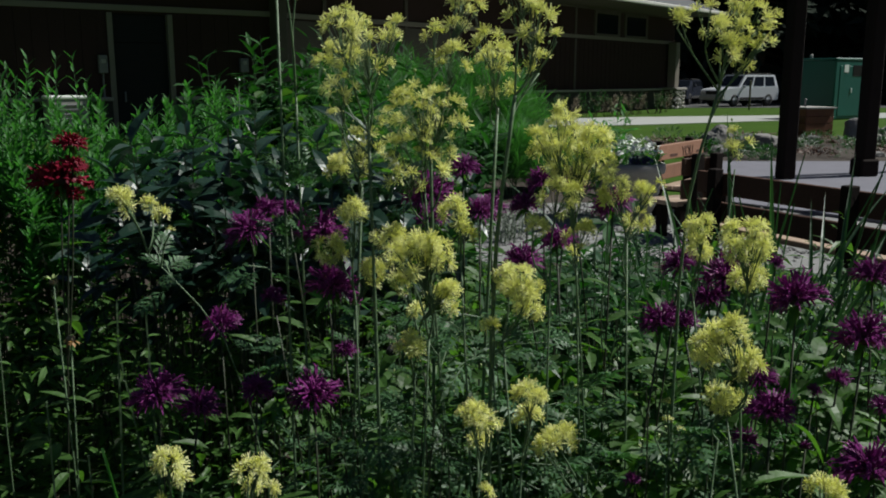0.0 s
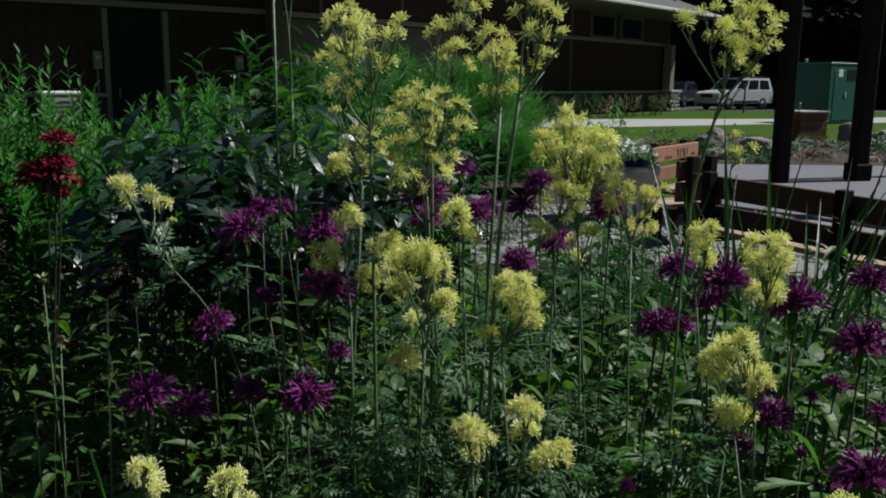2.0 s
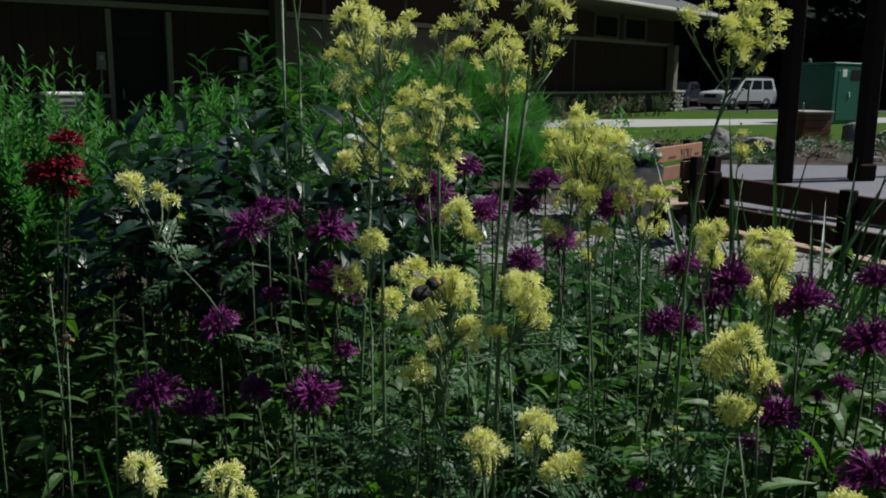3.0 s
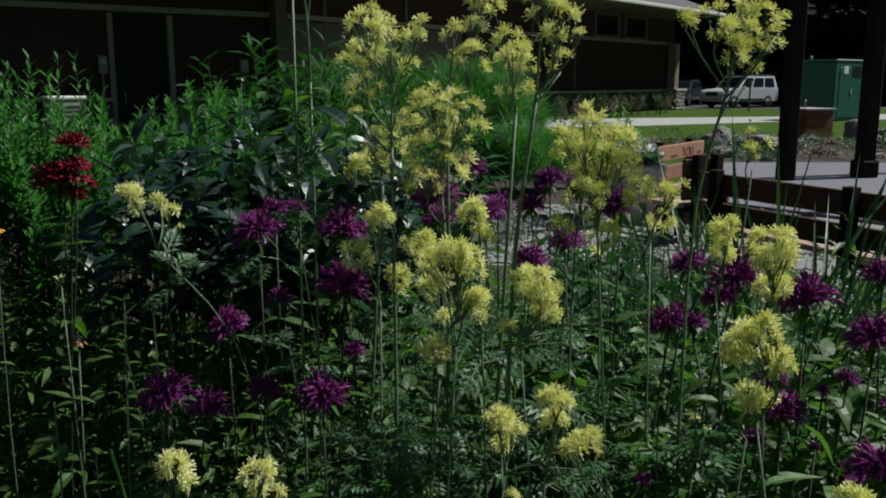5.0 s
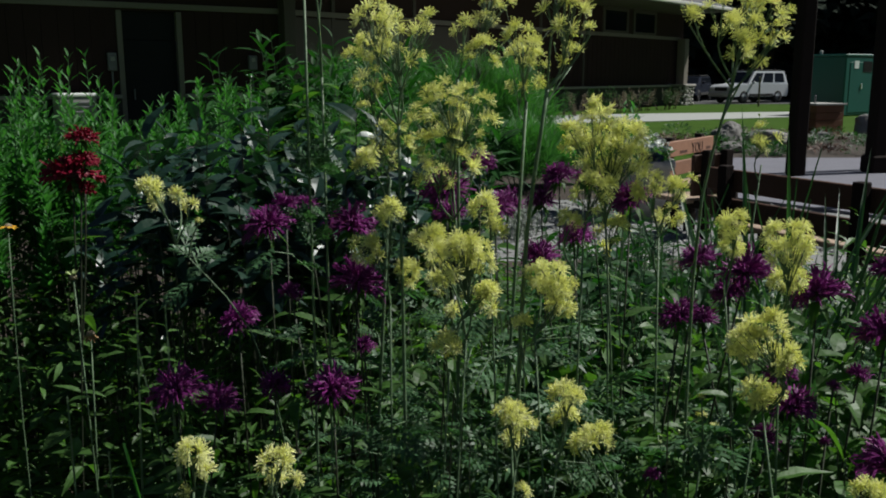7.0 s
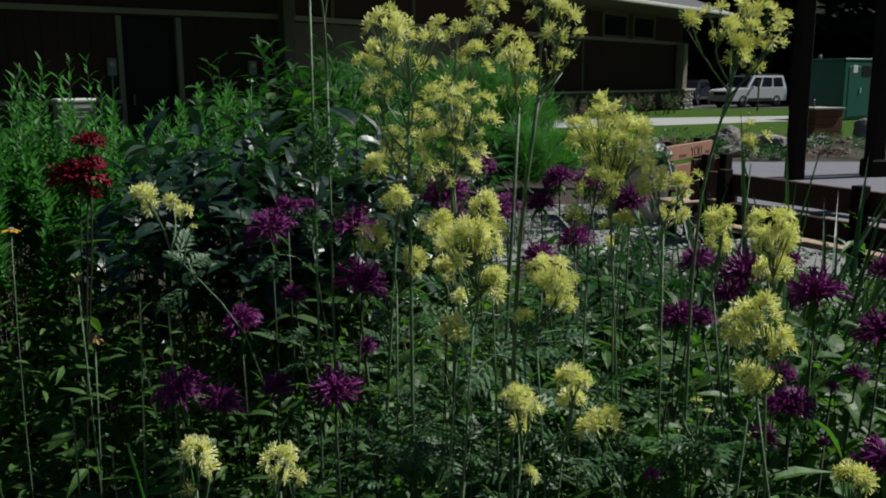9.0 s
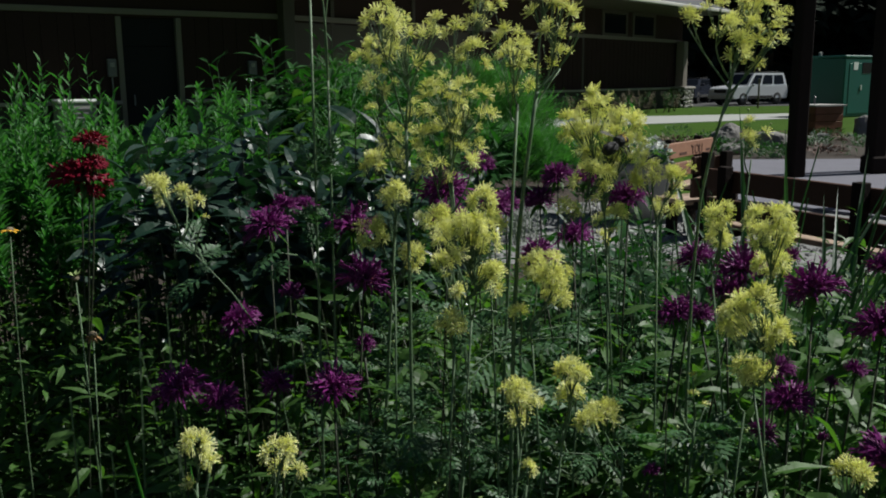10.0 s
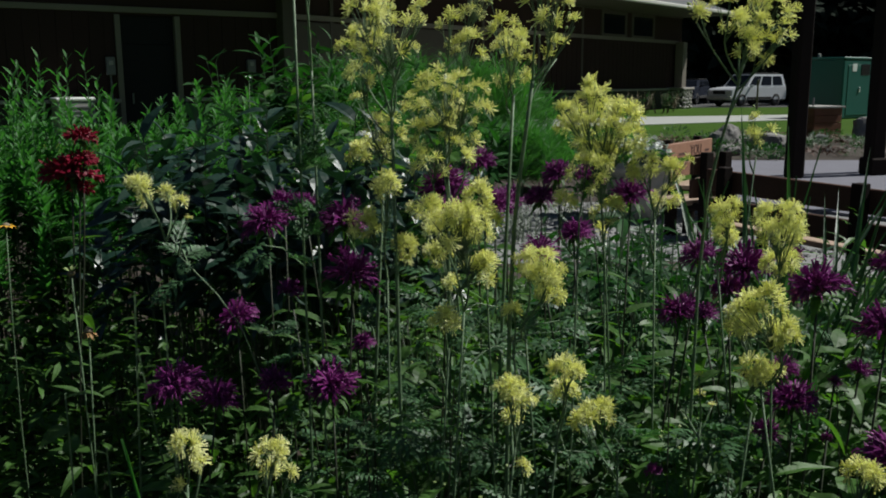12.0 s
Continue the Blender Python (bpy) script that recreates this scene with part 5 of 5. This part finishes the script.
    P = P[(P[:, 1] > 2.0 + edge) & (P[:, 1] < 4.4 + edge) & (P[:, 0] > -3.0 + side)]
    n = len(P)
    v, f = scatter(leaf_shape(0.08, 0.024, 3, 0.3, 0.35, 0.38), frames(P, U(0, 6.28, n), U(-0.5, 0.8, n), U(-0.6, 0.6, n), U(0.5, 1.2, n)))
    n2 = 1200
    P2 = np.stack([U(-2.0, -0.12, n2), U(1.8, 2.5, n2), np.zeros(n2)], -1)
    P2[:, 2] = U(0.35, 1.0, n2) * (1.02 + 0.05 * np.sin(P2[:, 0] * 13) + 0.04 * np.sin(P2[:, 1] * 21))
    v2, f2 = scatter(leaf_shape(0.042, 0.013, 3, 0.3, 0.35, 0.38), frames(P2, U(0, 6.28, n2), U(-0.5, 0.8, n2), U(-0.6, 0.6, n2), U(0.5, 1.3, n2)))
    f = f + [[i + len(v) for i in q] for q in f2]
    v = np.concatenate([v, v2])
    tagged(piece("shaded_undergrowth", mesh_of("shaded_undergrowth", v, f, "balm_leaf")), "dense leaves in the shade under the bushes", "foliage", kind="stuff")


undergrowth()

for x, y, n, h in ((0.72, 1.55, 14, 1.26), (0.82, 1.78, 14, 1.34), (0.66, 1.42, 12, 1.22), (0.62, 1.3, 10, 1.2)):
    blades(x, y, n, h, 0.15, "clump of long arching strap-shaped leaves", 0.016, 0.60)

# broad-leaved weeds at the near corner
blades(-0.272, 1.02, 5, 1.1, 0.025, "few bright green upright strap-shaped leaves", 0.014, 0.12, "lance_leaf")
for x, y, h in ((-0.485, 1.0, 1.37), (-0.455, 0.99, 1.22)):
    leafy("leafy_weed", "upright bright green plant with broad toothed leaves", x, y, 2, h, 0.03, leaf_shape(0.058, 0.036, 5, 0.2, 0.3, 0.35), "balm_leaf", 9, 0.2, 0.74, (-0.5, 0.5), group="leafy weeds", category="plant", size=(0.7, 1.3))
for x, y, h in ((-0.50, 1.02, 1.16), (-0.62, 1.2, 1.2), (-0.46, 0.96, 1.0), (-0.30, 1.4, 0.98), (-0.24, 1.2, 0.9), (-0.36, 1.2, 0.92)):
    leafy("leafy_weed", "upright green plant with toothed oval leaves", x, y, 2, h, 0.05, leaf_shape(0.056, 0.034, 4, 0.25, 0.3, 0.35), "balm_leaf", 11, 0.2, 0.45, (-0.4, 0.5), group="leafy weeds", category="plant")


for x, y, h in ((-0.416, 1.10, 1.34), (-0.392, 1.12, 1.27), (-0.43, 1.05, 1.22)):
    leafy("small_leaf_weed", "slender green plant with small paired leaves", x, y, 3, h, 0.03, leaf_shape(0.034, 0.013, 4, 0.25, 0.3, 0.4), "balm_leaf", 26, 0.2, 0.68, (-0.2, 0.6), group="leafy weeds", category="plant")


def small_flower(name, label, x, y, z, r, petal, rays, low=0.0):
    """A single flower on a thin stem with a few leaves."""
    t = thing(name, label, "flower", "single small flowers", at=Matrix.Translation((x + 0.02, y + 0.02, 0)))
    c = np.array([-0.02, -0.02, z])
    pts = bend((0, 0, -0.04), c, 0, 7, 0.02)
    piece("stem", mesh_of("stem", *tube(pts, np.linspace(0.0018, 0.0011, 7), 5), "rue_stem", True), t)
    bm = bmesh.new()
    bmesh.ops.create_icosphere(bm, subdivisions=2, radius=r * 0.42)
    for v in bm.verts:
        v.co.z *= 0.8
    part("flower_heart", bm, "dry_stem" if petal != "white_petal" else "fern_leaf", t, m=Matrix.Translation(c))
    ray = mesh_of("petal", *leaf_shape(r, r * 0.34, 3, 0.2, 0.25, 0.6), petal)
    for k in range(rays):
        piece("petal", ray, t, Matrix.Translation(c) @ Euler((0, U(-0.3, 0.1) - low, k * 6.283 / rays + U(-0.1, 0.1))).to_matrix().to_4x4())
    for k in range(6):
        piece("leaf", BALM_LEAF[k % 3], t, Matrix.Translation(pts[2 + k % 4]) @ Euler((U(-0.3, 0.3), U(-0.5, 0.3), U(0, 6.28))).to_matrix().to_4x4() @ Matrix.Scale(U(0.5, 0.8), 4))


small_flower("yellow_daisy", "small golden yellow daisy among dark leaves", -0.902, 1.75, 1.303, 0.020, "yellow_ray", 12)
small_flower("faded_daisy", "faded orange-brown daisy head on a thin stem", -0.487, 1.12, 1.266, 0.014, "faded_ray", 10, -0.5)
small_flower("flower_bud", "pale green bud on a thin bare stem", -0.495, 1.10, 1.347, 0.012, "bud", 7, 0.9)
small_flower("white_blossom", "single white blossom above the shrub", -0.79, 3.5, 1.60, 0.022, "white_petal", 6)


# ---------------------------------------------------------------- bumblebee
def bumblebee():
    b = thing("bumblebee", "fuzzy black bumblebee with a yellow band", "bee")

    def blob(name, r, at, mat, rough=0.12):
        bm = bmesh.new()
        bmesh.ops.create_icosphere(bm, subdivisions=3, radius=1)
        for v in bm.verts:
            v.co *= 1 + rough * noise.noise(v.co * 9)
            v.co = Vector((v.co.x * r[0] + at[0], v.co.y * r[1] + at[1], v.co.z * r[2] + at[2]))
        return part(name, bm, mat, b)

    blob("abdomen", (0.0085, 0.0062, 0.0058), (-0.007, 0, -0.001), "bee_black")
    blob("thorax", (0.0055, 0.0055, 0.0052), (0.005, 0, 0.001), "bee_black")
    blob("collar", (0.0026, 0.0050, 0.0048), (0.0085, 0, 0.0015), "bee_yellow")
    blob("head", (0.0030, 0.0034, 0.0030), (0.0122, 0, -0.0008), "bee_black")
    for s in (-1, 1):
        v, f = leaf_shape(0.015, 0.006, 4, 0.1, 0.0, 0.65)
        w = piece("wing", mesh_of("wing", v, f, "wing"), b, Matrix.Translation((0.004, s * 0.003, 0.005)) @ Euler((0, -0.5, s * 1.9)).to_matrix().to_4x4())
        for k in range(3):
            v, f = tube([(0.006 - 0.003 * k, s * 0.003, -0.003), (0.006 - 0.004 * k, s * 0.008, -0.005), (0.006 - 0.005 * k, s * 0.009, -0.010)], [0.0007, 0.0006, 0.0004], 4)
            piece("leg", mesh_of("leg", v, f, "bee_black"), b)
    return b


BEE = bumblebee()
for bit in BEE.children:
    bit.matrix_basis = Matrix.Scale(1.3, 4) @ bit.matrix_basis


# ---------------------------------------------------------------- what moves
def sway(wind, rows):
    """Plants of one wind group lean about their feet: seconds, millimetres sideways and up at the top."""
    for plant, high in SWAYING.get(wind, []):
        at = plant.matrix_basis.translation.copy()
        walk(plant, [(t, Matrix.Translation(at + Vector((0, 0, up / 1000))) @ Matrix.Rotation(side / 1000 / high, 4, 'Y')) for t, side, up in rows])


def motions():
    sway('stemA', [(0, 0.0, 0.0), (0.5, 6.6, 0.2), (1, 5.9, 2.9), (1.5, 18.5, 3.3), (2, 7.0, 0.9), (2.5, -4.2, 1.4), (3, 11.3, 3.1), (5, 17.0, 0.5), (5.5, 20.5, 0.2), (6, 13.2, 2.3), (6.5, 10.5, 3.6), (7, 13.7, 2.6), (9, 24.2, -0.4), (9.5, 10.9, -0.5), (10, 25.0, -0.0), (10.5, 19.1, 3.1), (11, 11.4, 4.2), (11.5, 16.4, 7.0), (12, 6.4, 6.4)])
    sway('stemB', [(0, 0.0, 0.0), (0.5, 4.5, 0.1), (1, 7.2, 0.4), (1.5, 9.4, 0.4), (2, 0.3, 0.9), (2.5, -5.6, 0.3), (3, 3.4, 1.1), (5, 7.7, 10.8), (5.5, 12.2, 10.4), (6, 5.8, 11.8), (6.5, 8.5, 11.0), (7, 9.4, 11.2), (9, 13.4, 10.3), (9.5, 7.2, 8.7), (10, 18.2, 9.0), (10.5, 12.7, 11.8), (11, 1.8, 11.0), (11.5, 9.9, 12.5), (12, -1.9, 12.9)])
    sway('yc', [(0, 0.0, 0.0), (0.5, 4.9, -6.6), (1, 4.1, -10.0), (1.5, 9.9, -8.0), (2, 1.1, -7.2), (2.5, -3.4, -30.1), (3, 20.0, -38.4), (5, 20.2, -7.1), (5.5, 16.7, -2.8), (6, 20.1, -4.2), (6.5, 20.1, 4.2), (7, 19.7, -5.9), (9, 26.1, 11.8), (9.5, 18.3, 10.9), (10, 26.6, 14.1), (10.5, 20.5, 21.4), (11, 14.3, 23.6), (11.5, 20.7, 13.4), (12, 17.3, 20.6)])
    sway('ymid', [(0, 0.0, 0.0), (0.5, 1.5, -2.6), (1, 2.7, -4.4), (1.5, 4.2, -5.6), (2, 3.2, -5.4), (2.5, -2.0, -6.8), (3, 4.0, -6.5), (5, 8.5, -1.5), (5.5, 8.1, -0.4), (6, 11.2, -0.0), (6.5, 9.2, -0.2), (7, 13.7, -1.5), (9, 13.9, 6.2), (9.5, -0.2, 5.8), (10, 10.5, 7.7), (10.5, 8.9, 7.6), (11, 12.0, 8.0), (11.5, 8.0, 4.8), (12, 1.8, 6.4)])
    sway('ybig', [(0, 0.0, 0.0), (0.5, 2.5, -2.0), (1, 10.1, -8.9), (1.5, 13.9, -8.7), (2, 11.3, -9.7), (2.5, 9.7, -7.8), (3, 7.3, -6.0), (5, 19.0, 2.6), (5.5, 13.5, 8.0), (6, 17.2, 3.7), (6.5, 16.9, 6.0), (7, 15.5, 0.6), (9, 8.8, 18.2), (9.5, -4.0, 21.8), (10, 7.1, 22.0), (10.5, 6.8, 20.8), (11, 10.1, 24.3), (11.5, 11.3, 14.9), (12, 10.9, 20.4)])
    sway('ysmall', [(0, 0.0, 0.0), (0.5, 3.5, -5.9), (1, 1.9, -11.2), (1.5, 5.5, -10.6), (2, 0.8, -11.9), (2.5, -3.4, -26.9), (3, 6.5, -27.4), (5, 16.4, -4.6), (5.5, 14.2, -1.8), (6, 16.1, -3.0), (6.5, 17.2, 2.7), (7, 16.6, -4.6), (9, 22.9, 13.8), (9.5, 16.4, 13.1), (10, 23.3, 16.8), (10.5, 18.0, 20.2), (11, 14.2, 20.0), (11.5, 17.1, 11.5), (12, 16.0, 17.1)])
    sway('y13', [(0, 0.0, 0.0), (0.5, 6.5, 0.3), (1, 2.2, 1.8), (1.5, 14.7, 3.0), (2, 6.9, 3.0), (2.5, -0.7, 2.7), (3, 8.5, 3.2), (5, 13.3, 0.9), (5.5, 8.8, 1.0), (6, 3.1, 2.5), (6.5, 4.8, 2.2), (7, 14.2, 1.6), (9, 3.9, -1.7), (9.5, 7.7, -0.8), (10, 5.3, -1.8), (10.5, 4.9, 1.5), (11, -1.5, 1.5), (11.5, 7.5, 3.7), (12, -2.4, 3.3)])
    sway('y14', [(0, 0.0, 0.0), (0.5, 0.7, -0.5), (1, 4.4, -1.4), (1.5, 9.2, -1.8), (2, 7.0, -2.2), (2.5, 8.7, -2.2), (3, 7.7, -2.3), (5, 16.8, -1.2), (5.5, 7.2, 0.4), (6, 9.7, 1.0), (6.5, 8.2, 1.3), (7, 15.1, -0.6), (9, 0.3, 6.5), (9.5, -0.8, 6.5), (10, 2.9, 6.1), (10.5, 5.5, 7.1), (11, 6.7, 6.1), (11.5, 8.4, 7.4), (12, 6.2, 7.2)])
    sway('red', [(0, 0.0, 0.0), (0.5, -5.9, 1.8), (1, -5.0, 1.1), (1.5, -8.0, 0.8), (2, -6.4, -1.3), (2.5, -7.2, -0.6), (3, -1.8, -1.5), (5, -4.2, 0.6), (5.5, -5.4, -0.2), (6, -5.8, 1.7), (6.5, -9.2, 1.4), (7, -8.7, 2.2), (9, -2.9, 2.1), (9.5, 1.1, 2.7), (10, 3.1, 1.9), (10.5, -8.1, 1.8), (11, -6.4, -0.2), (11.5, -13.9, 0.6), (12, -8.0, -0.6)])
    sway('y3', [(0, 0.0, 0.0), (0.5, 9.1, -1.7), (1, 7.8, -2.0), (1.5, 17.4, -1.8), (2, 8.5, -1.5), (2.5, 2.8, -2.9), (3, 13.8, -2.6), (5, 18.3, -0.3), (5.5, 12.2, 2.0), (6, 16.2, 2.0), (6.5, 14.6, 2.0), (7, 16.4, 0.4), (9, 23.2, 8.9), (9.5, 11.2, 10.0), (10, 17.8, 12.3), (10.5, 14.5, 13.7), (11, 12.7, 17.3), (11.5, 13.4, 15.1), (12, 10.9, 17.9)])
    sway('y10', [(0, 0.0, 0.0), (1.5, 13.8, -0.9), (2.5, 1.4, -1.8), (5, 11.5, -2.8), (5.5, 12.2, -1.6), (6, 9.3, -2.2), (6.5, 10.3, -1.4), (7, 13.3, -1.6), (9, 13.1, 2.9), (9.5, 7.6, 2.9), (10, 13.7, 5.2), (10.5, 11.8, 6.1), (11, 8.7, 6.0), (11.5, 12.0, 5.8), (12, 7.2, 6.5)])
    sway('y6', [(0, 0.0, 0.0), (0.5, 2.5, -0.8), (1, 13.0, -6.8), (1.5, 23.5, -10.2), (2, 22.3, -9.5), (2.5, 18.6, -8.9), (3, 17.0, -7.5), (5, 16.2, -8.7), (5.5, 10.7, -3.0), (6, 18.2, -6.9), (6.5, 18.4, -3.9), (7, 21.3, -7.7), (9, 5.9, 7.3), (9.5, -2.7, 8.2), (10, 5.9, 6.6), (10.5, 8.8, 6.9), (11, 12.7, 7.5), (11.5, 13.1, 2.8), (12, 10.6, 5.9)])
    sway('y8', [(0, 0.0, 0.0), (0.5, -35.8, -2.8), (1, -5.0, -6.0), (1.5, -48.3, 1.7), (2, -13.4, -7.0), (2.5, -39.0, -5.5), (3, -22.3, -3.4), (5, -4.8, -2.5), (5.5, -30.2, -2.1), (6, 7.4, -1.4), (6.5, -8.3, -6.7), (7, 0.9, 3.7), (9, 0.3, 5.0), (9.5, 8.7, 10.0), (10.5, -4.0, 8.3), (12, -3.4, 5.4)])
    sway('y7', [(0, -0.0, 0.0), (0.5, 4.2, 4.7), (1, 8.5, 7.6), (1.5, 16.6, 11.8), (2, 12.5, 8.8), (2.5, 6.9, 11.8), (3, 14.7, 11.0), (5, 2.1, 3.3), (5.5, -13.1, -3.9), (6, -10.1, -3.8), (6.5, 12.7, 7.1), (7, 12.0, 3.9), (9, 0.2, 1.1), (10, 19.1, 8.2), (11, 8.3, 6.5), (12, 0.6, 4.1)])
    sway('ytop', [(0, 0.0, 0.0), (0.5, -1.0, 1.9), (1, -0.9, 1.2), (1.5, 3.7, -1.5), (2, 4.6, -0.1), (2.5, 6.2, 1.2), (3, 1.6, 1.1), (5, -2.5, -2.1), (5.5, -5.6, -1.1), (6, -6.0, -0.6), (6.5, -9.5, -1.9), (7, -9.0, -2.7), (9, -9.6, -4.3), (9.5, -6.1, -5.3), (10, -5.8, -6.2), (10.5, -9.9, -6.5), (11, -8.5, -7.6), (11.5, -9.2, -8.7), (12, -0.9, -7.5)])
    sway('balm_high', [(0, 0, 0), (0.5, 5, 0), (1, 2, 0), (1.5, 9, 2), (2, 7, 0), (2.5, -4, -2), (3, 11, 2), (5, 18, 5), (5.5, 18, 4), (6, 12, 1), (6.5, 14, 3), (7, 15, 4), (9, 18, 4), (9.5, 12, 4), (10, 19, 4), (10.5, 12, 5), (11, 12, 5), (11.5, 14, 5), (12, 9, 6)])
    sway('balm_low', [(0, 0, 0), (0.5, 1, -2), (1, 3, -1), (1.5, 6, -1), (2, 2, -1), (2.5, 0, 0), (3, 3, 1), (5, 4, 2), (5.5, 9, 4), (6, -1, 0), (6.5, 6, 0), (7, 8, 1), (9, 11, 3), (9.5, 4, 1), (10, 16, 4), (10.5, 4, 5), (11, 4, 5), (11.5, 8, 5), (12, 2, 7)])
    flight = [
        (0, -0.07, 1.30, 1.20), (1.0, -0.02, 1.25, 1.22), (1.9, -0.05, 1.10, 1.30),
        (2.2, -0.051, 0.884, 1.460),
        (2.4, -0.038, 0.885, 1.446),
        (2.5, -0.034, 0.885, 1.435),
        (2.6, -0.035, 0.885, 1.423),
        (2.7, -0.045, 0.885, 1.416),
        (2.8, -0.042, 0.884, 1.417),
        (2.9, -0.036, 0.884, 1.407),
        (3, -0.018, 0.884, 1.392),
        (3.1, -0.003, 0.883, 1.404),
        (3.2, 0.015, 0.883, 1.413),
        (3.5, 0.10, 1.15, 1.62),
        (3.9, 0.20, 1.5, 1.98),
        (5.8, -0.50, 1.5, 2.0),
        (6.2, -0.40, 1.2, 1.66),
        (6.4, -0.330, 1.043, 1.457),
        (6.5, -0.338, 1.043, 1.454),
        (6.6, -0.344, 1.043, 1.461),
        (6.8, -0.395, 1.132, 1.453),
        (7.1, -0.55, 1.4, 1.95),
        (8.9, -0.15, 1.2, 1.9),
        (9.2, -0.049, 0.989, 1.586),
        (9.4, -0.026, 0.988, 1.592),
        (9.5, 0.014, 0.987, 1.622),
        (9.6, 0.054, 0.988, 1.630),
        (9.7, 0.114, 0.988, 1.592),
        (9.8, 0.176, 1.009, 1.510),
        (9.9, 0.163, 1.010, 1.514),
        (10, 0.176, 1.010, 1.519),
        (10.1, 0.190, 1.021, 1.529),
        (10.2, 0.202, 1.021, 1.533),
        (10.3, 0.221, 1.041, 1.538),
        (10.4, 0.229, 1.092, 1.574),
        (10.5, 0.227, 1.142, 1.582),
        (10.7, 0.418, 1.395, 1.756),
        (11.2, 2.2, 3.0, 2.4), (12, 3.0, 4.0, 2.8),
    ]
    walk(BEE, [(t, pose(x, y, z, 0, -20, 35)) for t, x, y, z in flight])


motions()
